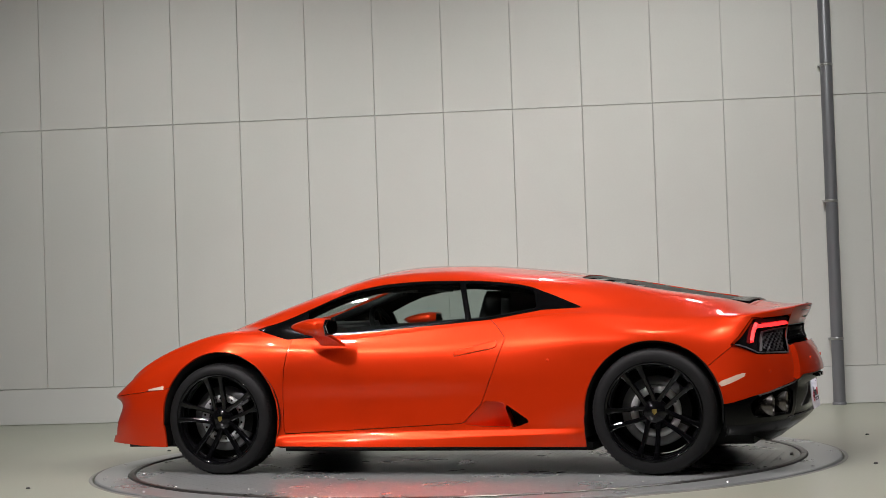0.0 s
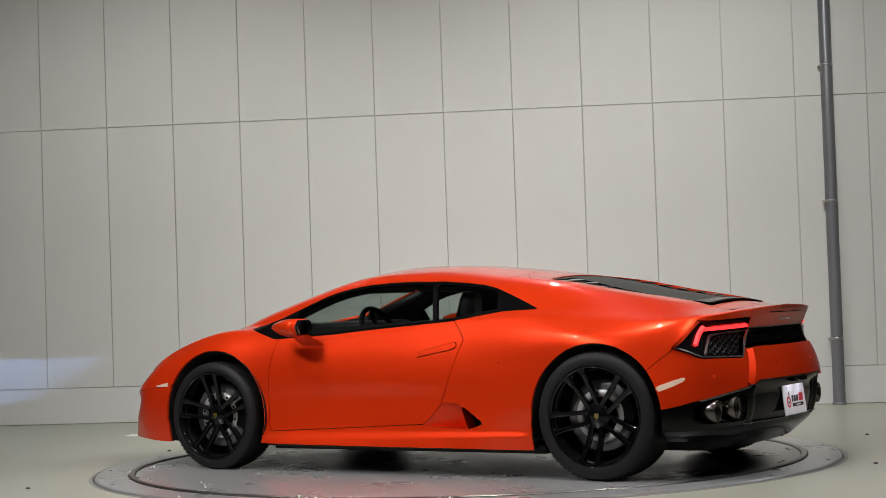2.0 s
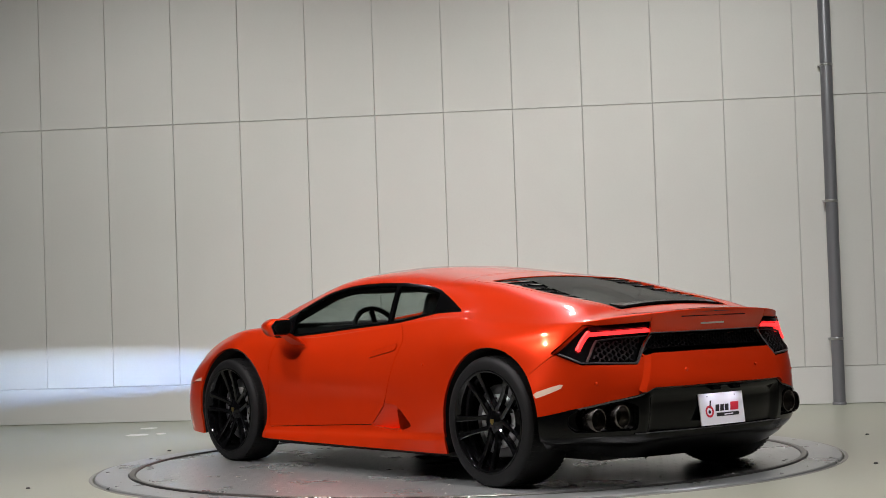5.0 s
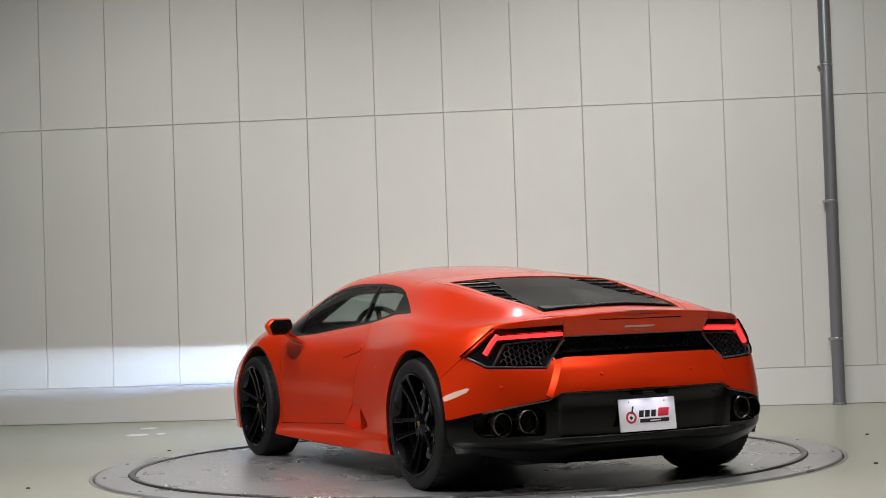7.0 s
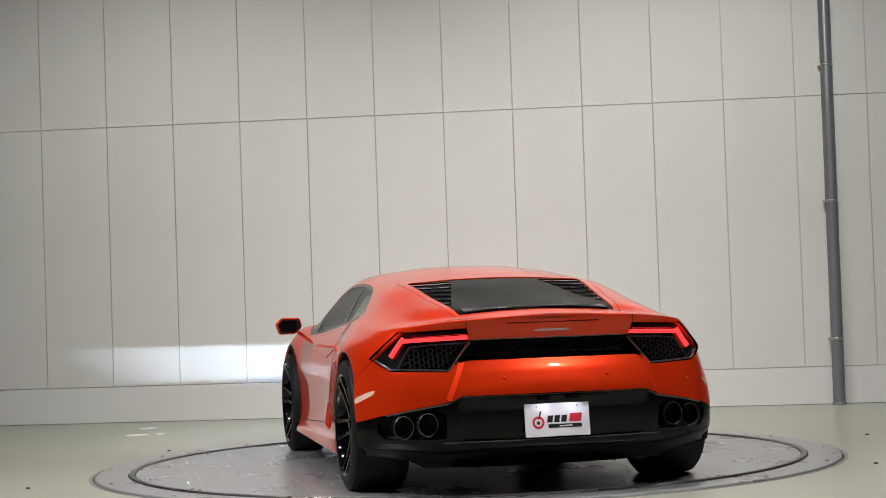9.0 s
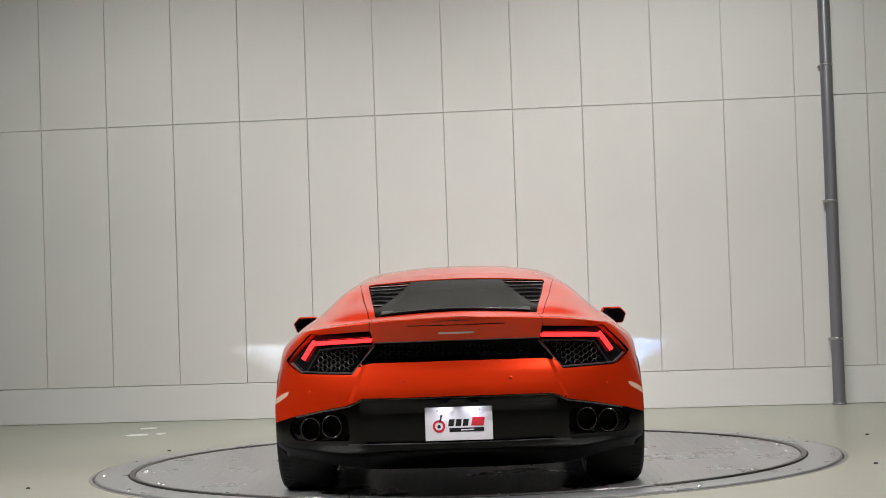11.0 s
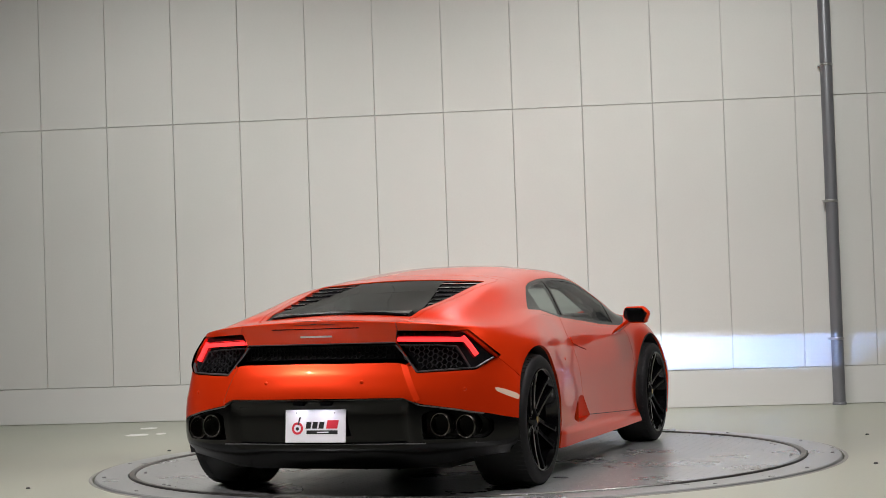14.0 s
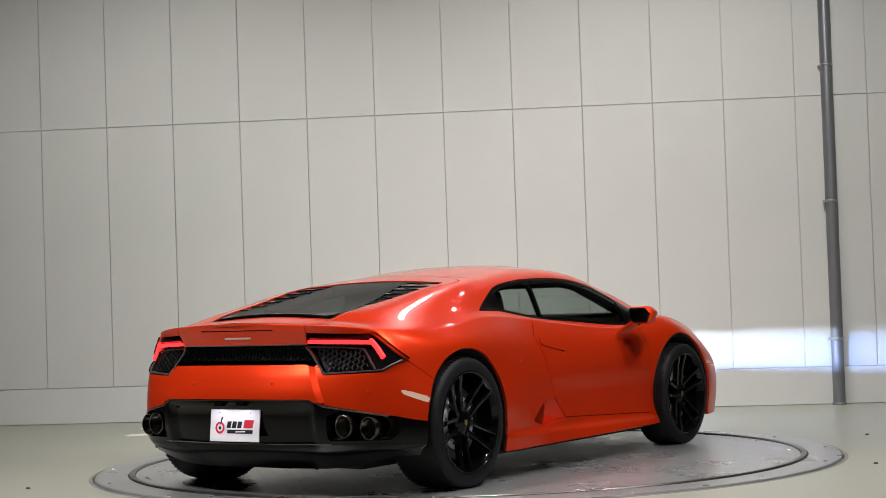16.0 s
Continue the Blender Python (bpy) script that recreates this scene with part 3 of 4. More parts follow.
REAR_MARK = [(.872, .548), (.872, .530), (.955, .476), (.958, .502), (.91, .532)]

car = new("sports_car")
tagged(car, "low wedge-shaped orange supercar with black wheels, lamps lit, on the turntable", "car")

sheet = (ATTR, FACES)
sheet = clip(sheet, -arch(sheet[0]))


def take(cur, region, gap=GAP):
    """Cut a region out of the sheet: (the piece, the rest), with a shut line between."""
    val = region(cur[0])
    return clip(cur, val - gap), clip(cur, -val - gap)


def sided(cur):
    """Left and right halves of a symmetrical piece."""
    return clip(cur, cur[0][:, 1]), clip(cur, -cur[0][:, 1])


lining = clip(sheet, -np.maximum(flank(sheet[0], WINDOW_LINE), np.maximum(above(sheet[0], SCREEN_LINE), above(sheet[0], GLASS_LINE)) ))
lining = clip(lining, -np.maximum(tail(lining[0], LAMP_LINE), np.maximum(tail(lining[0], GRILLE_LINE), tail(lining[0], PIPE_LINE))))
lining = clip(lining, -np.where(lining[0][:, 2] > .5, inside(lining[0][:, 0], np.abs(lining[0][:, 1]), FRONT_LAMP), -1.0))
lining = clip(lining, -np.maximum(flank(lining[0], SCOOP_LINE), flank(lining[0], INTAKE_LINE)))
child("inner_shell", sheet_mesh("inner_shell", lining, LINER, 0.05, -0.016), car, "black inner bodywork behind the panels")

windows, sheet = take(sheet, lambda at: flank(at, WINDOW_LINE), 0.0)
doors, sheet = take(sheet, lambda at: flank(at, DOOR_LINE, 6.6))
intakes, sheet = take(sheet, lambda at: flank(at, INTAKE_LINE), 0.0)
scoops, sheet = take(sheet, lambda at: flank(at, SCOOP_LINE), 0.0)
handles, doors = take(doors, lambda at: flank(at, HANDLE_LINE), 0.0018)
lamps, sheet = take(sheet, lambda at: tail(at, LAMP_LINE), 0.0015)
grille, sheet = take(sheet, lambda at: tail(at, GRILLE_LINE), 0.001)
bumper, sheet = take(sheet, lambda at: tail(at, BUMPER_LINE), 0.0015)
marks, sheet = take(sheet, lambda at: np.minimum(inside(np.abs(at[:, 1]), at[:, 2], REAR_MARK), -1.5 - at[:, 0]), 0.0)
screen, sheet = take(sheet, lambda at: above(at, SCREEN_LINE), 0.001)
cover, sheet = take(sheet, lambda at: above(at, COVER_LINE))
rear_glass, cover = take(cover, lambda at: above(at, GLASS_LINE), 0.001)
front_lamps, sheet = take(sheet, lambda at: np.where(at[:, 2] > .5, inside(at[:, 0], np.abs(at[:, 1]), FRONT_LAMP), -1.0))
hood, sheet = take(sheet, lambda at: above(at, HOOD_LINE))
nose_holes, sheet = take(sheet, lambda at: np.where(at[:, 0] > 1.8, inside(np.abs(at[:, 1]), at[:, 2], NOSE_INTAKE), -1.0), 0.0)
# the bumper's centre panel stands proud between two sloping facets
PROUD, SLOPE = 0.022, 0.022


def centre_edge(at):
    y_lim = np.minimum(0.475 + 0.42 * (0.68 - at[:, 2]) - np.abs(at[:, 1]), -1.85 - at[:, 0])
    return np.minimum(y_lim, np.minimum(at[:, 2] - 0.49, 0.70 - at[:, 2]) + 0.2 * (np.abs(at[:, 2] - 0.595) < 0.105))


facets, sheet = take(sheet, centre_edge, 0.0)
centre_panel, facets = take(facets, lambda at: centre_edge(at) - SLOPE, 0.0)
# shut lines: tail quarter seam beside the lamps, roof joint, sill seam
deck_lid, sheet = take(sheet, lambda at: np.minimum(np.minimum(0.43 + 0.12 * (0.9 - at[:, 2]) - np.abs(at[:, 1]), -1.802 - at[:, 0]), at[:, 2] - 0.70))
roof, sheet = take(sheet, lambda at: np.where(np.minimum(at[:, 7], 18 - at[:, 7]) > V_RAIL - 0.02,
                                              np.minimum(at[:, 0] + 0.60, 0.61 - at[:, 0]), -0.5))

front_bumper, sheet = take(sheet, lambda at: np.minimum(at[:, 0] - 1.55, 0.512 - 0.115 * (at[:, 0] - 1.67) - at[:, 2]), 0.0016)
TAIL_SKIN = [(-1.748, .699), (-1.60, .575), (-1.60, .10), (-2.4, .10), (-2.4, .699)]
tail_skin, sheet = take(sheet, lambda at: flank(at, TAIL_SKIN, 6.2), 0.0016)
child("front_bumper", sheet_mesh("front_bumper", front_bumper, PAINT), car)
for half in sided(tail_skin):
    child("tail_skin", sheet_mesh("tail_skin", half, PAINT), car)
centre_panel[0][:, 0] -= PROUD
facets[0][:, 0] -= PROUD * np.clip(centre_edge(facets[0]) / SLOPE, 0, 1)
child("tail_centre_panel", sheet_mesh("tail_centre_panel", centre_panel, PAINT, 0.03), car)
for half in sided(facets):
    child("tail_facet", mesh_of("tail_facet", half[0][:, :3], half[1], PAINT, False), car)
child("body_shell", sheet_mesh("body_shell", sheet, PAINT), car, "glossy orange painted body shell")
child("roof", sheet_mesh("roof", roof, PAINT), car)
child("bonnet", sheet_mesh("bonnet", hood, PAINT), car)
child("engine_cover", sheet_mesh("engine_cover", cover, PAINT), car)
tail_lid = child("tail_panel", sheet_mesh("tail_panel", deck_lid, PAINT), car)
exhaust_hole, bumper_body = take(bumper, lambda at: tail(at, PIPE_LINE), 0.0)
rear_bumper = child("rear_bumper", sheet_mesh("rear_bumper", bumper_body, BLACK_PLASTIC, 0.03), car, "black plastic rear bumper and diffuser")
for hole in sided(exhaust_hole):
    hole[0][:, 0] += 0.075
    child("exhaust_surround", sheet_mesh("exhaust_surround", hole, LINER, 0.0), rear_bumper)
for leaf, flap in zip(sided(doors), sided(handles)):
    door = child("door", sheet_mesh("door", leaf, PAINT), car)
    child("door_handle", sheet_mesh("door_handle", flap, PAINT, 0.012, 0.0035), door, "flush orange door handle")
def sunk(name, piece, depth, mat):
    """A pressed-in panel: depth in metres for each vertex, with side walls back up to the skin."""
    at, faces = piece
    top = at[:, :3]
    deep = top.copy()
    deep[:, 1] -= np.sign(top[:, 1]) * depth(at)
    rims = collections.Counter(tuple(sorted((f[q], f[(q + 1) % len(f)]))) for f in faces for q in range(len(f)))
    verts, fs = list(deep), list(faces)
    for i, j in (e for e, n in rims.items() if n == 1):
        b = len(verts)
        verts += [deep[i], deep[j], top[j], top[i]]
        fs.append((b, b + 1, b + 2, b + 3))
    return mesh_of(name, verts, fs, mat, False)


for piece in sided(scoops):
    child("side_scoop", sunk("side_scoop", piece, lambda at: 0.40 * np.clip(-.203 - (at[:, 2] - .284) * .92 - at[:, 0], 0, 1), PAINT), car,
          "orange scoop that leads into the side intake")
for hole in sided(intakes):
    hole[0][:, 1] *= 0.88
    child("side_intake", sheet_mesh("side_intake", hole, LINER, 0.0), car, "black triangular air intake")
for hole in sided(nose_holes):
    hole[0][:, 0] -= 0.04
    child("front_intake", sheet_mesh("front_intake", hole, LINER, 0.0), car, "black front air intake")
for m_ in sided(marks):
    child("side_reflector", sheet_mesh("side_reflector", m_, REFLECTOR, 0.01, 0.001), car, "pale side reflector strip")

# ---- finding the skin's height or depth at a place ----
TOPS = GRID[(V_AT > 5.9) & (V_AT < 12.1)].reshape(-1, 3)
TAILS = GRID[(V_AT < 5.95) | (V_AT > 12.05)][:, S_AT > S_AT[-1] * 0.72].reshape(-1, 3)
TAILS = TAILS[TAILS[:, 0] < -1.55]
SIDES = GRID[(V_AT < 7.0)].reshape(-1, 3)


def near(cloud, i, j, k, a, b):
    d = (cloud[:, i] - a) ** 2 + (cloud[:, j] - b) ** 2
    q = np.argpartition(d, 4)[:4]
    w = 1 / (d[q] + 1e-7)
    return float((cloud[q, k] * w).sum() / w.sum())


def top_z(x, y):
    return near(TOPS, 0, 1, 2, x, abs(y))


def tail_x(y, z):
    return near(TAILS, 1, 2, 0, abs(y), z)


def side_y(x, z):
    return near(SIDES, 0, 2, 1, x, z)


# ---- glazing ----
def front_edge(at):
    return 0.765 + (at[:, 2] - 0.80) * 0.24 - at[:, 0]


def pillar(at):
    return at[:, 0] - (-0.215 + (at[:, 2] - 0.862) * 0.32)


def quarter_end(at):
    return at[:, 0] - (-0.615 + (at[:, 2] - 0.93) * 0.30)


pane_area = lambda at: flank(at, WINDOW_LINE) - 0.016
door_panes, trim = take(windows, lambda at: np.minimum(pane_area(at), np.minimum(front_edge(at), pillar(at) - 0.016)), 0.0)
quarter_panes, trim = take(trim, lambda at: np.minimum(pane_area(at), np.minimum(quarter_end(at), -pillar(at) - 0.016)), 0.0)
for sheet_, nm, mt, push in ((door_panes, "door_window", PANE, -0.004), (quarter_panes, "quarter_window", PANE, -0.004)):
    for half in sided(sheet_):
        child(nm, sheet_mesh(nm, half, mt, 0.0, push), car, "tinted side window glass")
for half in sided(trim):
    child("window_trim", sheet_mesh("window_trim", half, BLACK_PLASTIC, 0.02, -0.002), car, "black window surround and pillar")
child("windscreen", sheet_mesh("windscreen", screen, PANE, 0.0, -0.003), car, "raked tinted windscreen")

LOUVRE_LINE = [(-.845, .49), (-.85, .265), (-.90, .262), (-1.62, .425), (-1.60, .437), (-1.3, .463), (-.90, .495)]
vent, rear_glass = take(rear_glass, lambda at: above(at, LOUVRE_LINE), 0.002)
child("rear_window", sheet_mesh("rear_window", rear_glass, DARK_PANE, 0.012, -0.004), car, "dark engine cover glass")
for half in sided(vent):
    sgn = 1 if half[0][:, 1].mean() > 0 else -1
    panel = child("louvre_panel", sheet_mesh("louvre_panel", half, LINER, 0.03, -0.012), car, "black slatted engine vent")
    for k in range(6):
        x = -0.905 - k * 0.112
        y_in = 0.262 + (-0.90 - x) / 0.72 * 0.163 + 0.006
        y_out = 0.497 - (-0.9 - x) * 0.083 - 0.008
        bm = bmesh.new()
        ring = []
        for q in range(7):
            y = y_in + (y_out - y_in) * q / 6
            ring.append((x, y, top_z(x, y) - 0.004))
        lo_, hi_ = [], []
        for x_, y_, z_ in ring:
            lo_.append([bm.verts.new((x_ + 0.032, sgn * y_, z_ + 0.004)), bm.verts.new((x_ - 0.030, sgn * y_, z_ - 0.002)),
                        bm.verts.new((x_ - 0.030, sgn * y_, z_ - 0.009)), bm.verts.new((x_ + 0.032, sgn * y_, z_ - 0.003))])
        for q in range(6):
            for w in range(4):
                bm.faces.new((lo_[q][w], lo_[q][(w + 1) % 4], lo_[q + 1][(w + 1) % 4], lo_[q + 1][w]))
        bm.faces.new(lo_[0])
        bm.faces.new(list(reversed(lo_[-1])))
        part("slat", bm, GLOSS_BLACK, panel)
# black lip across the foot of the glass
bm = bmesh.new()
rings = []
for q in range(25):
    y = -0.385 + 0.77 * q / 24
    z0 = top_z(-1.745, y)
    lift = 0.008 * (1 - (abs(y) / 0.40) ** 4)
    rings.append([bm.verts.new(p) for p in ((-1.66, y, top_z(-1.66, y) + 0.001), (-1.735, y, z0 + lift + 0.004), (-1.765, y, z0 + lift),
                                            (-1.765, y, z0 - 0.004), (-1.66, y, z0 - 0.004))])
for q in range(24):
    for w in range(5):
        bm.faces.new((rings[q][w], rings[q][(w + 1) % 5], rings[q + 1][(w + 1) % 5], rings[q + 1][w]))
bm.faces.new(rings[0])
bm.faces.new(list(reversed(rings[-1])))
part("glass_lip", bm, BLACK_PLASTIC, car, "gloss black spoiler lip below the rear glass", smooth=True)


# ---- tail: lamps, grille, badge, bumper fittings ----
def strip(bm, path, width, lift, thick, sgn=1):
    """A flat bar along points (y, z) on the tail's skin, lift proud of it."""
    pts = []
    for (ya, za), (yb, zb) in zip(path, path[1:]):
        n = max(1, int(math.hypot(yb - ya, zb - za) / 0.02))
        pts += [(ya + (yb - ya) * q / n, za + (zb - za) * q / n) for q in range(n)]
    pts.append(path[-1])
    rings = []
    for q, (y, z) in enumerate(pts):
        a, b = pts[max(0, q - 1)], pts[min(len(pts) - 1, q + 1)]
        d = math.hypot(b[0] - a[0], b[1] - a[1]) or 1
        ny, nz = -(b[1] - a[1]) / d, (b[0] - a[0]) / d
        x = tail_x(y, z) - lift
        h = width / 2
        rings.append([bm.verts.new((xx, sgn * (y + ny * s), z + nz * s)) for xx, s in ((x, -h * .8), (x, h * .8), (x + thick, h), (x + thick, -h))])
    for q in range(len(rings) - 1):
        for w in range(4):
            bm.faces.new((rings[q][w], rings[q][(w + 1) % 4], rings[q + 1][(w + 1) % 4], rings[q + 1][w]))
    bm.faces.new(rings[0])
    bm.faces.new(list(reversed(rings[-1])))


def comb(bm, poly, cell, wall, depth, sgn=1):
    """Honeycomb walls within an outline (y, z), set back by depth."""
    poly = np.array(poly)
    y0, y1, z0, z1 = poly[:, 0].min(), poly[:, 0].max(), poly[:, 1].min(), poly[:, 1].max()
    hx, hz = cell * 1.5, cell * 0.75
    j = 0
    z = z0
    while z < z1 + cell:
        y = y0 - cell + (hx / 2 if j % 2 else 0) * 1.0
        while y < y1 + cell:
            pts = [(y + dy * cell, z + dz * cell * 0.62) for dy, dz in ((-.5, 0), (-.25, -.62), (.25, -.62), (.5, 0))]
            for (ya, za), (yb, zb) in zip(pts, pts[1:]):
                if inside(np.array([(ya + yb) / 2]), np.array([(za + zb) / 2]), poly)[0] > 0.003:
                    d = math.hypot(yb - ya, zb - za)
                    ny, nz = -(zb - za) / d * wall / 2, (yb - ya) / d * wall / 2
                    xa, xb = tail_x(ya, za) + depth, tail_x(yb, zb) + depth
                    vs = []
                    for back in (0, 0.012):
                        vs += [bm.verts.new((xa + back, sgn * (ya - ny), za - nz)), bm.verts.new((xa + back, sgn * (ya + ny), za + nz)),
                               bm.verts.new((xb + back, sgn * (yb + ny), zb + nz)), bm.verts.new((xb + back, sgn * (yb - ny), zb - nz))]
                    bm.faces.new(vs[:4])
                    bm.faces.new((vs[0], vs[1], vs[5], vs[4]))
                    bm.faces.new((vs[2], vs[3], vs[7], vs[6]))
                    bm.faces.new((vs[1], vs[2], vs[6], vs[5]))
                    bm.faces.new((vs[3], vs[0], vs[4], vs[7]))
            y += hx / 1.5 * 1.5 / 1.0
        z += hz * 0.62
        j += 1


for half in sided(lamps):
    sgn = 1 if half[0][:, 1].mean() > 0 else -1
    half[0][:, 0] += 0.028
    lamp = child("tail_lamp", sheet_mesh("tail_lamp", half, GLOSS_BLACK, -0.026), car, "black angular tail lamp with a glowing red light bar")
    bm = bmesh.new()
    strip(bm, [(.424, .801), (.60, .795), (.735, .789)], 0.021, -0.004, 0.016, sgn)
    part("light_bar", bm, TAIL_GLOW, lamp, "glowing red light bar")
    bm = bmesh.new()
    strip(bm, [(.724, .803), (.748, .772), (.790, .710)], 0.024, -0.003, 0.016, sgn)
    part("light_bar", bm, TAIL_GLOW, lamp, "glowing red light hook")
    bm = bmesh.new()
    strip(bm, [(.430, .829), (.722, .817)], 0.026, -0.005, 0.010, sgn)
    part("upper_lens", bm, LENS_RED, lamp, "dark red upper lens")
    bm = bmesh.new()
    comb(bm, [(.455, .770), (.69, .752), (.745, .668), (.72, .655), (.545, .652)], 0.030, 0.0026, 0.006, sgn)
    part("honeycomb_mesh", bm, HONEYCOMB, lamp, "dark grey honeycomb insert")
    bm = bmesh.new()
    strip(bm, [(.412, .775), (.528, .639), (.795, .648), (.855, .695)], 0.008, 0.002, 0.02, sgn)
    part("lamp_frame", bm, EDGE, lamp)
    bm = bmesh.new()
    strip(bm, [(.425, .774), (.60, .768), (.700, .757), (.766, .655)], 0.008, -0.002, 0.014, sgn)
    part("inner_ridge", bm, HONEYCOMB, lamp, "dull grey frame of the honeycomb insert")
grille[0][:, 0] += 0.045
tail_grille = child("tail_grille", sheet_mesh("tail_grille", grille, LINER, -0.042), car, "black honeycomb tail grille")
bm = bmesh.new()
comb(bm, [(-.40, .780), (.40, .780), (.455, .695), (-.455, .695)], 0.030, 0.0026, 0.014)
part("honeycomb_mesh", bm, GLOSS_BLACK, tail_grille)
bm = bmesh.new()
strip(bm, [(-.415, .787), (.415, .787)], 0.006, 0.001, 0.02)
part("grille_edge", bm, EDGE, tail_grille, "thin dark trim edge")
# brand script as a plain raised bar, brake light slot
bm = bmesh.new()
strip(bm, [(-.088, .826), (.088, .826)], 0.010, 0.004, 0.006)
part("badge_bar", bm, BADGE_METAL, tail_lid, "small bright metal badge bar")
bm = bmesh.new()
strip(bm, [(-.245, .866), (.245, .866)], 0.007, 0.0015, 0.006)
part("brake_light_slot", bm, LENS_RED, tail_lid, "thin dark red brake light slot")
# parking sensors
for y, z in ((.266, .595), (-.266, .595), (.752, .545), (-.752, .545)):
    v, f = lathe([(0.0, 0.003), (0.008, 0.003), (0.0095, 0.0), (0.0095, -0.01)], 14, "y")
    d = 0.002
    x = tail_x(y, z) - (PROUD if abs(y) < 0.5 else 0)
    turn = 90 if abs(y) < 0.5 else (90 - math.copysign(28, y))
    child("parking_sensor", mesh_of("parking_sensor", v, f, PAINT), car, m=pose(x - d, y, z, 0, 0, turn))

for sgn in (1, -1):
    v, f = lathe([(0.0, 0.003), (0.007, 0.003), (0.009, 0.0), (0.009, -0.01)], 12, "y")
    child("flank_sensor", mesh_of("flank_sensor", v, f, PAINT), car, "small round sensor cap in the flank", pose(-.714, sgn * (side_y(-.714, .637) + 0.001), .637, 0, 0, 0 if sgn > 0 else 180))

# bumper fittings; the ledge and lower_edge strips paint the edge highlights in grey
bm = bmesh.new()
strip(bm, [(-.478, .507), (.478, .507)], 0.008, 0.008, 0.03)
part("ledge", bm, EDGE, rear_bumper, "edge of the bumper ledge, its highlight painted grey")
bm = bmesh.new()
strip(bm, [(-.56, .280), (.56, .280)], 0.006, 0.006, 0.02)
part("lower_edge", bm, EDGE, rear_bumper)
for sgn in (1, -1):
    bm = bmesh.new()
    strip(bm, [(.478, .506), (.545, .473), (.70, .447), (.83, .418)], 0.007, 0.006, 0.02, sgn)
    part("ledge", bm, EDGE, rear_bumper, "edge of the bumper ledge, its highlight painted grey")
    for y, z, x0 in ((.752, .361, -1.925), (.640, .374, -1.985)):
        prof = [(0.049, -0.10), (0.049, 0.0), (0.0505, 0.006), (0.053, 0.006), (0.055, 0.0), (0.055, -0.12), (0.0, -0.12), (0.0, -0.10)]
        v, f = lathe(prof, 32, "y", True)
        tail_pipe = child("tail_pipe", mesh_of("tail_pipe", v, f, EXHAUST), rear_bumper, "dark steel round tail pipe",
                          pose(x0, sgn * y, z, 0, 0, 90) @ Matrix.Diagonal((0.94, 1, 1.08, 1)))
# diffuser fins
for y in (-.36, -.18, .18, .36):
    bm = bmesh.new()
    prism(bm, [(-1.86, y - 0.005, .135), (-2.02, y - 0.005, .262), (-1.96, y - 0.005, .262), (-1.80, y - 0.005, .150)], (0, 0.01, 0))
    part("diffuser_fin", bm, BLACK_PLASTIC, rear_bumper)

# number plate blank: a show plate with its mark drawn as plain shapes
plate = child("show_plate", mesh_of("show_plate", *lathe([(0, 0), (0.001, 0)], 3, "y"), WHITE_PLATE), car, "white show plate with a red and black mark",
              pose(-2.073, 0, .3765, 0, 6.5, 0))
bm = bmesh.new()
box(bm, (-0.004, -.1675, -.0835), (0.004, .1675, .0835), 0.0035)
part("plate_sheet", bm, WHITE_PLATE, plate)


def on_plate(name, outline, mat, lift=0.0052):
    b = bmesh.new()
    prism(b, [(-lift, -y, z) for y, z in outline], (0.0015, 0, 0))
    part(name, b, mat, plate)


v, f = lathe([(0.020, -0.001), (0.031, -0.001), (0.031, 0.001), (0.020, 0.001)], 32, "y", True)
child("red_ring", mesh_of("red_ring", v, f, LOGO_RED, False), plate, m=pose(-0.0048, .099, -.012, 0, 0, 90))
on_plate("black_dot", [(-.099 + .009 * math.cos(a * .5236), -.014 + .009 * math.sin(a * .5236)) for a in range(12)], LOGO_BLACK)
on_plate("black_stroke", [(-.0985, .004), (-.0925, .004), (-.079, .045), (-.090, .043)], LOGO_BLACK, 0.0062)
for y in (-.036, .000, .036):
    on_plate("black_mark_bar", [(y - .018, -.013), (y - .012, .021), (y + .015, .021), (y + .009, -.013)], LOGO_BLACK)
on_plate("red_mark_bar", [(.060, -.013), (.068, .029), (.130, .029), (.122, -.013)], LOGO_RED)
on_plate("black_caption_bar", [(-.048, -.041), (.124, -.041), (.124, -.022), (-.048, -.022)], LOGO_BLACK)
on_plate("white_caption_bar", [(.010, -.036), (.075, -.034), (.075, -.028), (.010, -.030)], WHITE_PLATE, 0.0066)
for y in (-.105, .105):
    v, f = lathe([(0, 0.002), (0.0035, 0.002), (0.0045, 0.0), (0.0045, -0.002)], 10, "y")
    child("plate_screw", mesh_of("plate_screw", v, f, STEEL), plate, m=pose(-0.004, y, .066, 0, 0, 90))
bm = bmesh.new()
box(bm, (-2.098, -.035, .490), (-2.06, .035, .512), 0.006)
part("camera_pod", bm, GLOSS_BLACK, rear_bumper)

PLATE_GLOW = glow("plate_lamp_glow", (0.86, 0.84, 1.0), 60)
for y in (-.075, .075):
    bm = bmesh.new()
    box(bm, (-2.116, y - .028, .488), (-2.085, y + .028, .500), 0.003)
    box(bm, (-2.116, y - .028, .480), (-2.112, y + .028, .490))
    for q in (-.028, .025):
        box(bm, (-2.116, y + q, .480), (-2.088, y + q + .003, .490))
    plate_lamp = part("plate_lamp", bm, BLACK_PLASTIC, rear_bumper, "hooded number plate lamp")
    bm = bmesh.new()
    box(bm, (-2.110, y - .020, .4845), (-2.092, y + .020, .4885))
    part("lens", bm, PLATE_GLOW, plate_lamp, "small lit lens")

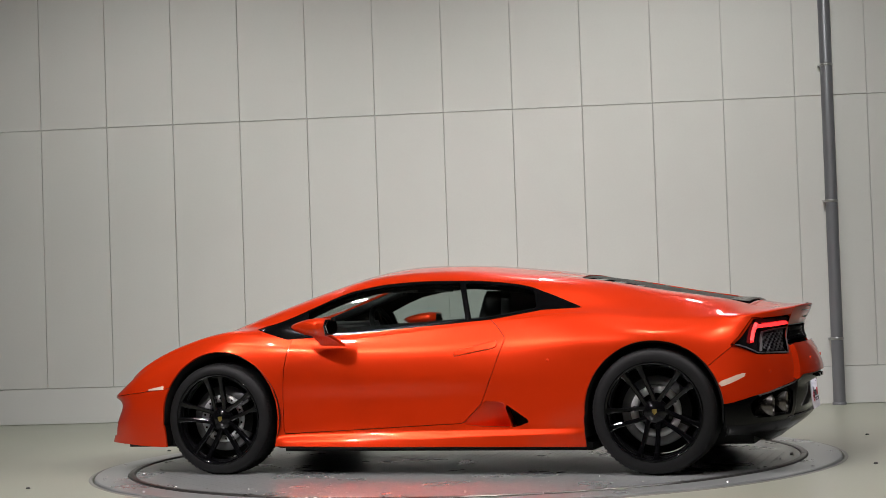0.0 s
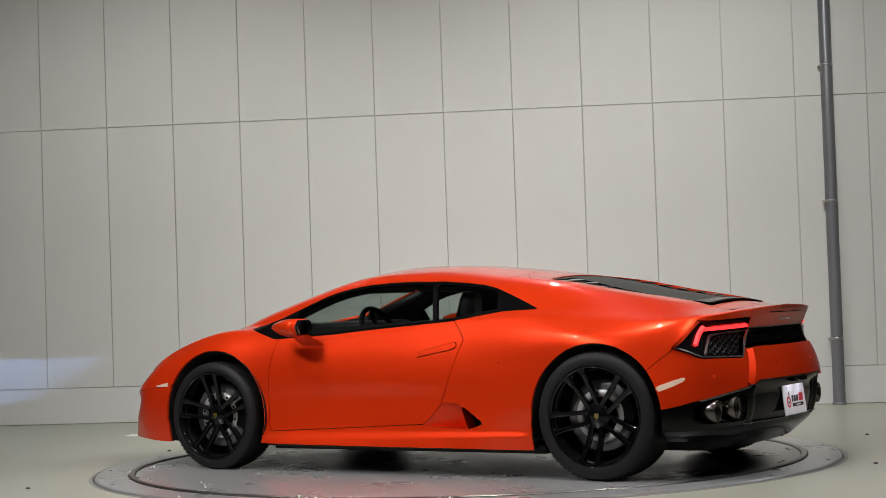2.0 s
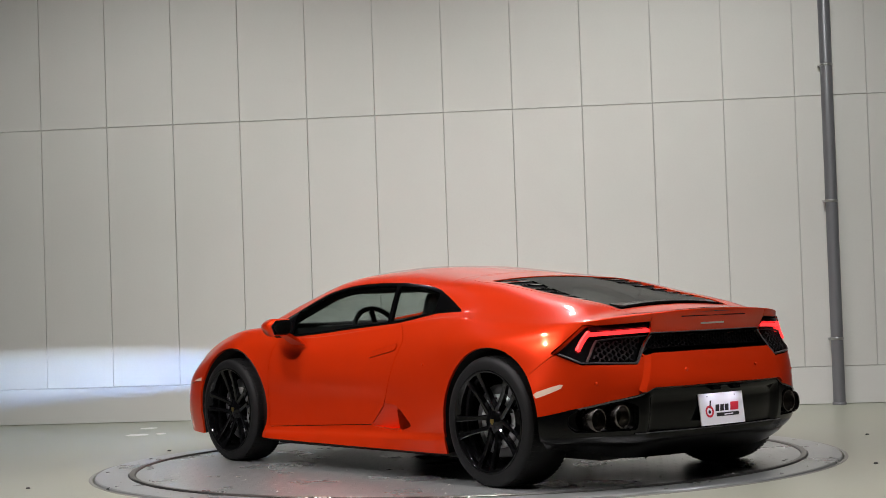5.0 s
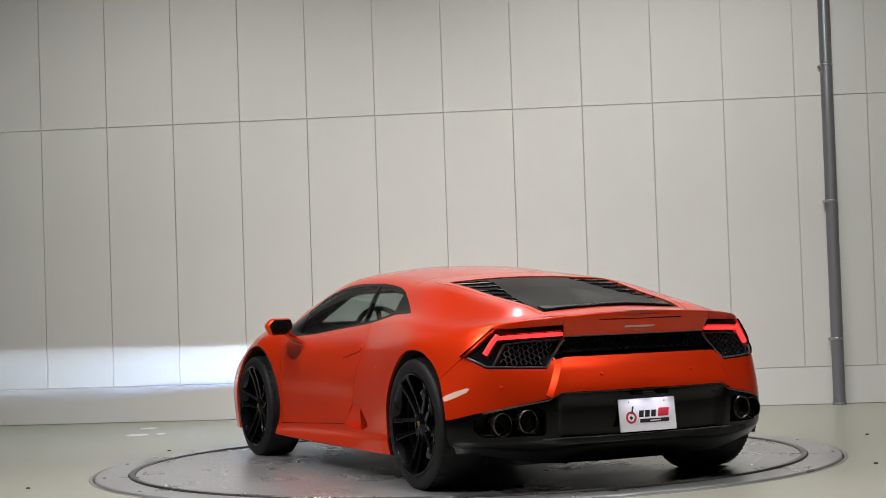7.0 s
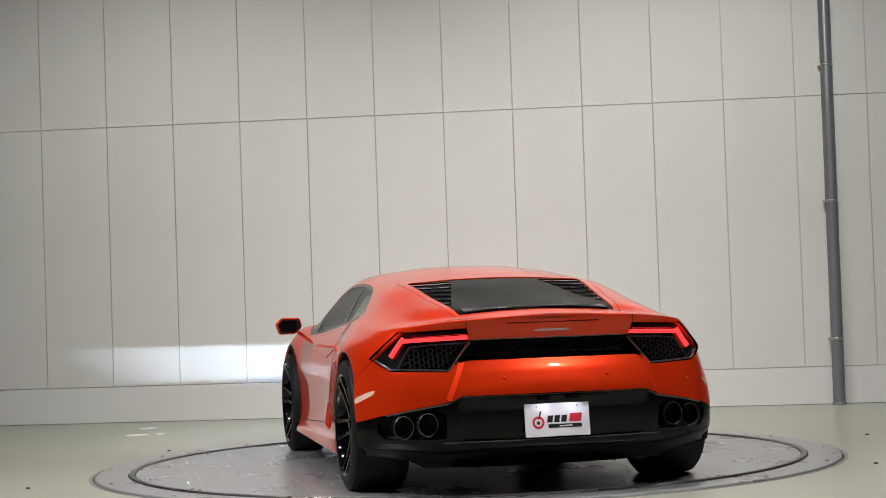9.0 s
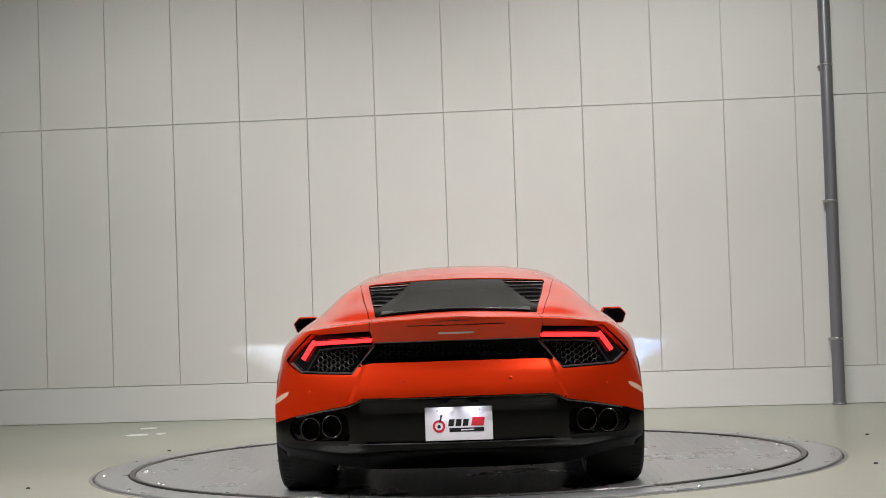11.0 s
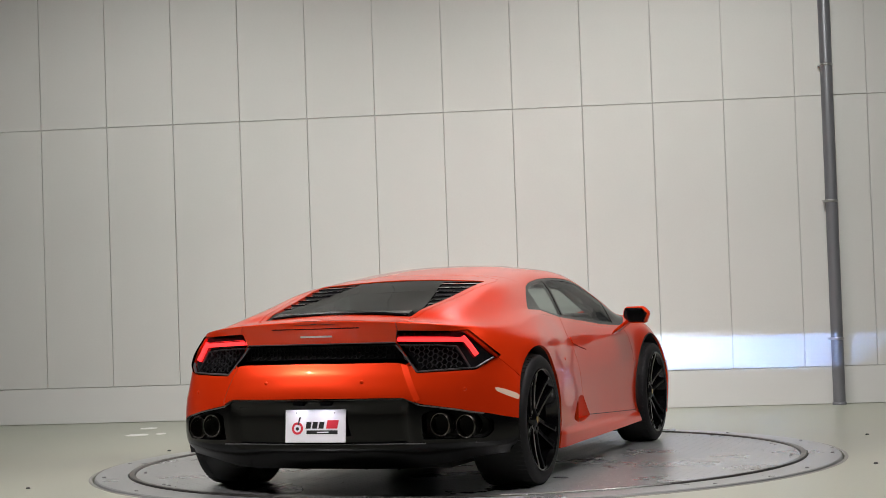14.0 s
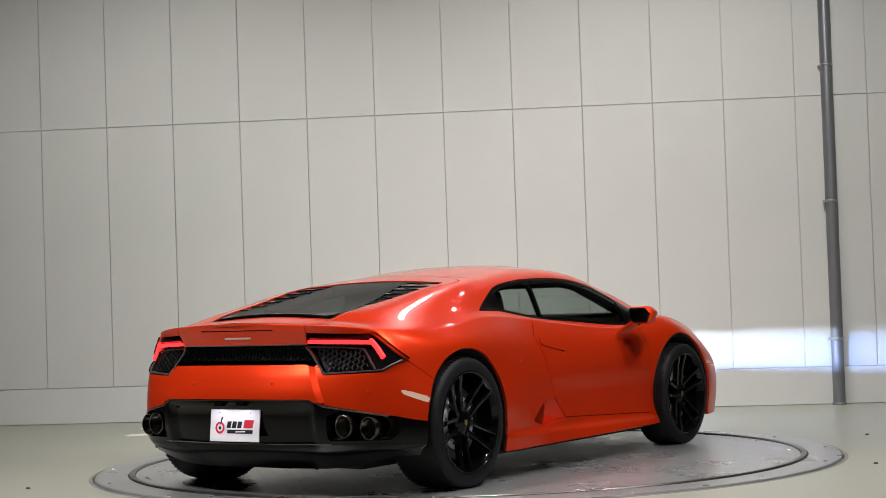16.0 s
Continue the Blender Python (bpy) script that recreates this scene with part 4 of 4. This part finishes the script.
# ---- underside and wheel wells ----
bm = bmesh.new()
box(bm, (-0.93, -.80, .125), (0.94, .80, .17))
box(bm, (-1.80, -.62, .14), (2.08, .62, .30))
part("belly_pan", bm, LINER, car, "black underbody")
for hx, hz, rr_, y0_, in ((HUB_F[0], .335, .385, .935), (HUB_R[0], .345, .405, .955)):
    for sgn in (1, -1):
        v, f = lathe([(rr_, .50), (rr_, y0_ - 0.02)], 30, "y", a0=-0.35, a1=math.pi + 0.35)
        b0 = len(v)
        v = [(p[0], sgn * p[1], p[2]) for p in v] + [(0, sgn * .50, 0)]
        f += [(2 * q, 2 * q + 2, b0) for q in range(30)]
        child("wheel_well", mesh_of("wheel_well", v, f, LINER), car, "black wheel well liner", pose(hx, 0, hz))


# ---- wheels ----
def wheel(radius, width, rim_r, phase):
    """A wheel about the y axis, its outer face towards +y at 0."""
    w = new("wheel")
    k, h = radius, width
    prof = [(rim_r - 0.006, -0.012), (rim_r + 0.004, -0.004), (rim_r + 0.02, 0.0), (k - 0.035, -0.002), (k - 0.016, -0.010), (k - 0.006, -0.024),
            (k - 0.001, -0.045), (k, -h / 2), (k - 0.001, -h + 0.045), (k - 0.008, -h + 0.02), (k - 0.03, -h), (rim_r, -h + 0.004), (rim_r - 0.006, -h + 0.02)]
    v, f = lathe(prof, 96, "y", True)
    tyre = child("tyre", mesh_of("tyre", v, f, RUBBER), w, "black low-profile rubber tyre")
    # tread blocks round the shoulder and crown
    vs, fs = [], []
    for q in range(72):
        a = 2 * math.pi * q / 72
        for h0, h1, tw in ((-0.020, -0.070, .010), (-h + 0.07, -h + 0.02, -.010)):
            b0 = len(vs)
            for hh, da in ((h0, -0.024), (h0, 0.018), (h1, 0.018 + tw * 2), (h1, -0.024 + tw * 2)):
                r0 = k - (0.0055 if hh in (-0.020, -h + 0.02) else -0.0012)
                vs += [(r0 * math.cos(a + da), hh, r0 * math.sin(a + da)), ((r0 + 0.0022) * math.cos(a + da), hh, (r0 + 0.0022) * math.sin(a + da))]
            fs += [(b0 + 1, b0 + 3, b0 + 5, b0 + 7)] + [(b0 + 2 * s, b0 + 2 * ((s + 1) % 4), b0 + 2 * ((s + 1) % 4) + 1, b0 + 2 * s + 1) for s in range(4)]
    tagged(child("tread", mesh_of("tread", vs, fs, RUBBER, False), w), kind="stuff")
    r = rim_r
    prof = [(r + 0.006, -0.008), (r + 0.007, -0.001), (r + 0.003, 0.002), (r - 0.006, -0.002), (r - 0.010, -0.012), (r - 0.022, -0.030), (r - 0.026, -h + 0.03),
            (r - 0.018, -h + 0.012), (r + 0.002, -h + 0.006), (r - 0.004, -h + 0.03), (r - 0.006, -0.03)]
    v, f = lathe(prof, 80, "y", True)
    child("rim", mesh_of("rim", v, f, RIM_BLACK), w, "gloss black wheel rim")
    for q in range(5):
        for s in (-1, 1):
            a0, a1 = phase + q * 72 + s * 20, phase + q * 72 + s * 11
            bm = bmesh.new()
            stations = ((0.040, a0 + s * 12, 0.018, -0.046, 0.034), (0.075, a0 + s * 3, 0.0145, -0.044, 0.034), (0.13, a0 - s * 5, 0.0125, -0.036, 0.032),
                        (0.19, a1 + s * 1.0, 0.0125, -0.024, 0.030), (r - 0.026, a1, 0.0155, -0.008, 0.026), (r - 0.004, a1, 0.023, -0.005, 0.022))
            rings = []
            for rr_, ang, half, y, dep in stations:
                ca, sa = math.cos(radians(ang)), math.sin(radians(ang))
                c = Vector((rr_ * ca, y, rr_ * sa))
                t = Vector((-sa, 0, ca))
                rings.append([bm.verts.new(c + t * half * u + Vector((0, dy, 0))) for u, dy in
                              ((-1, -dep), (-1, -0.004), (-0.6, 0), (0.6, 0), (1, -0.004), (1, -dep))])
            for g in range(len(rings) - 1):
                for u in range(6):
                    bm.faces.new((rings[g][u], rings[g][(u + 1) % 6], rings[g + 1][(u + 1) % 6], rings[g + 1][u]))
            bm.faces.new(rings[0])
            bm.faces.new(list(reversed(rings[-1])))
            part("spoke", bm, RIM_BLACK, w)
    v, f = lathe([(0.0, -0.034), (0.030, -0.035), (0.036, -0.040), (0.062, -0.046), (0.072, -0.056), (0.072, -0.10), (0.0, -0.10)], 40, "y")
    child("hub", mesh_of("hub", v, f, RIM_BLACK), w)
    bm = bmesh.new()
    prism(bm, [(-0.013, -0.0355, 0.014), (0.013, -0.0355, 0.014), (0.013, -0.0355, -0.004), (0, -0.0355, -0.017), (-0.013, -0.0355, -0.004)], (0, 0.003, 0))
    part("hub_badge", bm, BADGE, w, "small gold shield badge")
    for q in range(5):
        a = radians(phase + q * 72 + 36)
        v, f = lathe([(0.0, -0.046), (0.008, -0.046), (0.010, -0.050), (0.010, -0.07)], 6, "y")
        child("wheel_bolt", mesh_of("wheel_bolt", v, f, STEEL, False), w, "bright wheel bolt", pose(0.052 * math.cos(a), 0, 0.052 * math.sin(a)))
    v, f = lathe([(0.095, -0.098), (0.190, -0.098), (0.193, -0.101), (0.193, -0.128), (0.095, -0.128)], 64, "y", True)
    child("brake_disc", mesh_of("brake_disc", v, f, DISC_MAT), w, "dark grey brake disc")
    v, f = lathe([(0.100, -0.094), (0.104, -0.080), (0.138, -0.080), (0.142, -0.085), (0.142, -0.10)], 48, "y")
    bell = child("disc_bell", mesh_of("disc_bell", v, f, RING_STEEL), w, "bright steel ring that carries the brake disc")
    for q in range(10):
        a = radians(q * 36 + 11)
        v, f = lathe([(0.0, -0.076), (0.006, -0.076), (0.0075, -0.0795)], 8, "y")
        child("ring_bolt", mesh_of("ring_bolt", v, f, LINER, False), bell, m=pose(0.121 * math.cos(a), 0, 0.121 * math.sin(a)))
    v, f = lathe([(0.0, -0.100), (0.092, -0.094), (0.100, -0.10)], 40, "y")
    child("disc_hat", mesh_of("disc_hat", v, f, BLACK_PLASTIC), w)
    v, f = lathe([(0.145, -0.070), (0.200, -0.070), (0.210, -0.080), (0.210, -0.14), (0.145, -0.14)], 14, "y", True, radians(150), radians(205))
    child("caliper", mesh_of("caliper", v, f, BLACK_PLASTIC, False), w, "black brake caliper")
    # inner dark plate closes the barrel
    v, f = lathe([(0.0, -0.17), (r - 0.03, -0.17), (r - 0.03, -0.175), (0, -0.175)], 40, "y")
    child("backing_plate", mesh_of("backing_plate", v, f, LINER), w)
    return w


wf, wr = wheel(0.330, 0.245, 0.262, 83), wheel(0.3465, 0.305, 0.266, 63)
for src, hub, yy in ((wf, (HUB_F[0], 0.3285), 0.948), (wr, (HUB_R[0], 0.3450), 0.966)):
    src.parent = car
    src.matrix_basis = pose(hub[0], yy, hub[1])
    copy_thing(src, pose(hub[0], -yy, hub[1], 0, 0, 180))

# ---- mirrors, handles, front lamps ----
for sgn in (1, -1):
    # housing: six-sided shell that tapers forward
    bm = bmesh.new()
    rings = []
    for x, sy, sz, cz, cy in ((.560, .082, .052, .855, 1.008), (.62, .085, .055, .856, 1.008), (.69, .074, .043, .859, 1.000), (.76, .050, .024, .862, .985), (.80, .02, .009, .863, .975)):
        ring = []
        for uy, uz in ((-1, .35), (-.82, 1), (.55, 1), (1.0, .25), (.72, -.95), (-.45, -.95), (-1, -.2)):
            ring.append(bm.verts.new((x, sgn * (cy + uy * sy), cz + uz * sz)))
        rings.append(ring)
    for q in range(len(rings) - 1):
        for w in range(7):
            bm.faces.new((rings[q][w], rings[q][(w + 1) % 7], rings[q + 1][(w + 1) % 7], rings[q + 1][w]))
    bm.faces.new(rings[0])
    bm.faces.new(list(reversed(rings[-1])))
    bmesh.ops.bevel(bm, geom=list(bm.edges), offset=0.006, segments=2, affect="EDGES")
    mirror = part("wing_mirror", bm, PAINT, car, "orange door mirror on a slim arm", smooth=True)
    bm = bmesh.new()
    prism(bm, [(.558, sgn * (1.008 + uy * .082), .855 + uz * .052) for uy, uz in
               ((-.92, .32), (-.76, .9), (.52, .9), (.92, .22), (.66, -.85), (-.42, -.85), (-.92, -.18))], (-0.004, 0, 0))
    part("mirror_surround", bm, GLOSS_BLACK, mirror, "gloss black mirror surround")
    bm = bmesh.new()
    prism(bm, [(.533 + uy * .080 * .25 + uz * .046 * .12, sgn * (1.008 + uy * .082), .855 + uz * .052) for uy, uz in
               ((-.55, .25), (-.50, .74), (.46, .74), (.78, .18), (.58, -.7), (-.36, -.7), (-.55, -.15))], (-0.002, 0, 0))
    part("mirror_glass", bm, MIRROR, mirror, "mirror glass")
    bm = bmesh.new()
    lower = [(.50, .862, .735), (.665, .868, .745), (.645, .872, .770), (.51, .868, .760)]
    upper = [(.590, .955, .812), (.70, .955, .816), (.69, .958, .845), (.595, .958, .840)]
    lo_ = [bm.verts.new((x, sgn * y, z)) for x, y, z in lower]
    hi_ = [bm.verts.new((x, sgn * y, z)) for x, y, z in upper]
    for q in range(4):
        bm.faces.new((lo_[q], lo_[(q + 1) % 4], hi_[(q + 1) % 4], hi_[q]))
    bm.faces.new(lo_)
    bm.faces.new(list(reversed(hi_)))
    bmesh.ops.bevel(bm, geom=list(bm.edges), offset=0.006, segments=2, affect="EDGES")
    part("mirror_arm", bm, PAINT, mirror)
    # side marker at the nose corner
    bm = bmesh.new()
    rings = []
    for q in range(9):
        x = 1.672 + .11 * q / 8
        zc, hgt = .520 - 0.012 * q / 8, .012 * (1 - .7 * q / 8)
        rings.append([bm.verts.new((x, sgn * (side_y(x, zz) + off), zz)) for zz, off in ((zc - hgt, -.004), (zc - hgt, .003), (zc + hgt, .003), (zc + hgt, -.004))])
    for q in range(8):
        for w in range(4):
            bm.faces.new((rings[q][w], rings[q][(w + 1) % 4], rings[q + 1][(w + 1) % 4], rings[q + 1][w]))
    bm.faces.new(rings[0])
    bm.faces.new(list(reversed(rings[-1])))
    part("side_marker", bm, REFLECTOR, car, "pale side marker lamp")
for half in sided(front_lamps):
    sgn = 1 if half[0][:, 1].mean() > 0 else -1
    head = child("headlamp", sheet_mesh("headlamp", half, CLEAR, 0.0, -0.004), car, "lit headlamp under a clear lens")
    # projector: a thin lit slit at the back of a shallow shielded channel
    x0, x1, y, zt = 1.76, 1.87, .665 * sgn, .606
    bm = bmesh.new()
    box(bm, (x0 - 0.01, y - .055, zt), (x1, y + .055, zt + .006))
    box(bm, (x0 - 0.01, y - .055, zt - .03), (x0, y + .055, zt))
    box(bm, (x0, y - .055, zt - .03), (x1, y - .050, zt))
    box(bm, (x0, y + .050, zt - .03), (x1, y + .055, zt))
    box(bm, (x0, y - .050, zt - .03), (x1, y + .050, zt - .0100))
    part("projector", bm, LINER, head, "black projector housing")
    bm = bmesh.new()
    prism(bm, [(x0 + .003, y - .02, zt - .0023), (x0 + .003, y + .02, zt - .0023), (x0 + .003, y + .02, zt - .0006), (x0 + .003, y - .02, zt - .0006)], (-0.002, 0, 0))
    part("lamp_slit", bm, BEAM if sgn > 0 else BEAM_BLUE, head, "bright lamp slit")
    if sgn < 0:
        for ob in head.children:
            ob.matrix_basis = Matrix.Translation((x0, y, zt)) @ pose(0, 0, 0, 0, 1.1, 0) @ Matrix.Translation((-x0, -y, -zt))

# ---- cabin ----
bm = bmesh.new()
box(bm, (-.66, -.80, .17), (1.25, .80, .24))
box(bm, (-.72, -.70, .20), (-.64, .70, .90), 0.01)
box(bm, (-1.78, -.56, .80), (-.70, .56, .86), 0.01)
box(bm, (-.40, -.54, .60), (-.34, .54, 1.05), 0.02)
part("cabin_tub", bm, LINER, car, "black cabin floor and firewall")
bm = bmesh.new()
box(bm, (.70, -.68, .50), (1.20, .68, .82), 0.05)
box(bm, (.78, -.55, .70), (1.22, .55, .872), 0.04)
box(bm, (.62, .16, .70), (.85, .60, .855), 0.04)
box(bm, (.0, -.12, .24), (.75, .12, .56), 0.04)
part("dashboard", bm, LEATHER, car, "black leather dashboard and console", smooth=True)
for sgn in (1, -1):
    lean = pose(-.07, sgn * .37, .37, 0, -17, 0)
    bm = bmesh.new()
    box(bm, (.02, sgn * .37 - .25, .24), (.46, sgn * .37 + .25, .42), 0.05)
    box(bm, (-.09, -.25, 0), (.05, .25, .50), 0.05, lean)
    box(bm, (-.07, -.15, .46), (.04, .15, .70), 0.05, lean)
    box(bm, (-.04, -.27, .05), (.11, -.19, .42), 0.03, lean)
    box(bm, (-.04, .19, .05), (.11, .27, .42), 0.03, lean)
    part("seat", bm, LEATHER, car, "black leather bucket seat", smooth=True)
    bm = bmesh.new()
    box(bm, (.10, sgn * .74, .26), (.80, sgn * .80, .78), 0.02) if sgn > 0 else box(bm, (.10, -.80, .26), (.80, -.74, .78), 0.02)
    part("door_card", bm, LEATHER, car, "black door lining")
    bm = bmesh.new()
    prism(bm, [(x, sgn * .71, z) for x, z in ((.86, .74), (.86, .842), (.50, .848), (.223, .860), (-.328, .888), (-.62, .932), (-.62, .74))], (0, sgn * .03, 0))
    part("window_ledge", bm, LEATHER, car, "black inner window ledge")
    bm = bmesh.new()
    rod(bm, (.62, sgn * .50, 1.058), (1.13, sgn * .54, .885), .026, 12)
    part("pillar_trim", bm, LEATHER, car, "black inner windscreen pillar trim", smooth=True)
    bm = bmesh.new()
    box(bm, (.30, sgn * .36 - .20, 1.045), (.47, sgn * .36 + .20, 1.062), 0.006)
    part("sun_visor", bm, LEATHER, car)
v, f = [], []
tor = pose(.44, .37, .795, 0, 0, 0) @ pose(0, 0, 0, 0, -68, 0)
nu, nv_ = 36, 10
for i in range(nu):
    a = 2 * math.pi * i / nu
    for j in range(nv_):
        b = 2 * math.pi * j / nv_
        r = .170 + .016 * math.cos(b)
        v.append(tor @ Vector((r * math.cos(a), r * math.sin(a), .016 * math.sin(b))))
        f.append((i * nv_ + j, ((i + 1) % nu) * nv_ + j, ((i + 1) % nu) * nv_ + (j + 1) % nv_, i * nv_ + (j + 1) % nv_))
steering = child("steering_wheel", mesh_of("steering_wheel", v, f, LEATHER), car, "black steering wheel")
bm = bmesh.new()
box(bm, (-.16, -.016, -.008), (.16, .016, .008), 0.004, tor)
box(bm, (-.016, -.16, -.008), (.016, .0, .008), 0.004, tor)
box(bm, (-.06, -.06, -.02), (.06, .06, .025), 0.015, tor)
part("wheel_hub", bm, LEATHER, steering)
bm = bmesh.new()
box(bm, (.585, -.11, 1.055), (.60, .11, 1.11), 0.012)
part("rear_view_mirror", bm, GLOSS_BLACK, car)


# ---- what moves: the turntable and the car on it turn together at one even speed ----
def motions():
    turns, rides = [], []
    for k in range(17):
        a = 162.2104 - 6.5972 * k
        turns.append((float(k), pose(0, 0, 0, 0, 0, a)))
        rides.append((float(k), pose(0, 0, 0, 0, 0, a) @ pose(-0.0742, 0.0224, 0)))
    walk(turntable, turns)
    walk(car, rides)


motions()
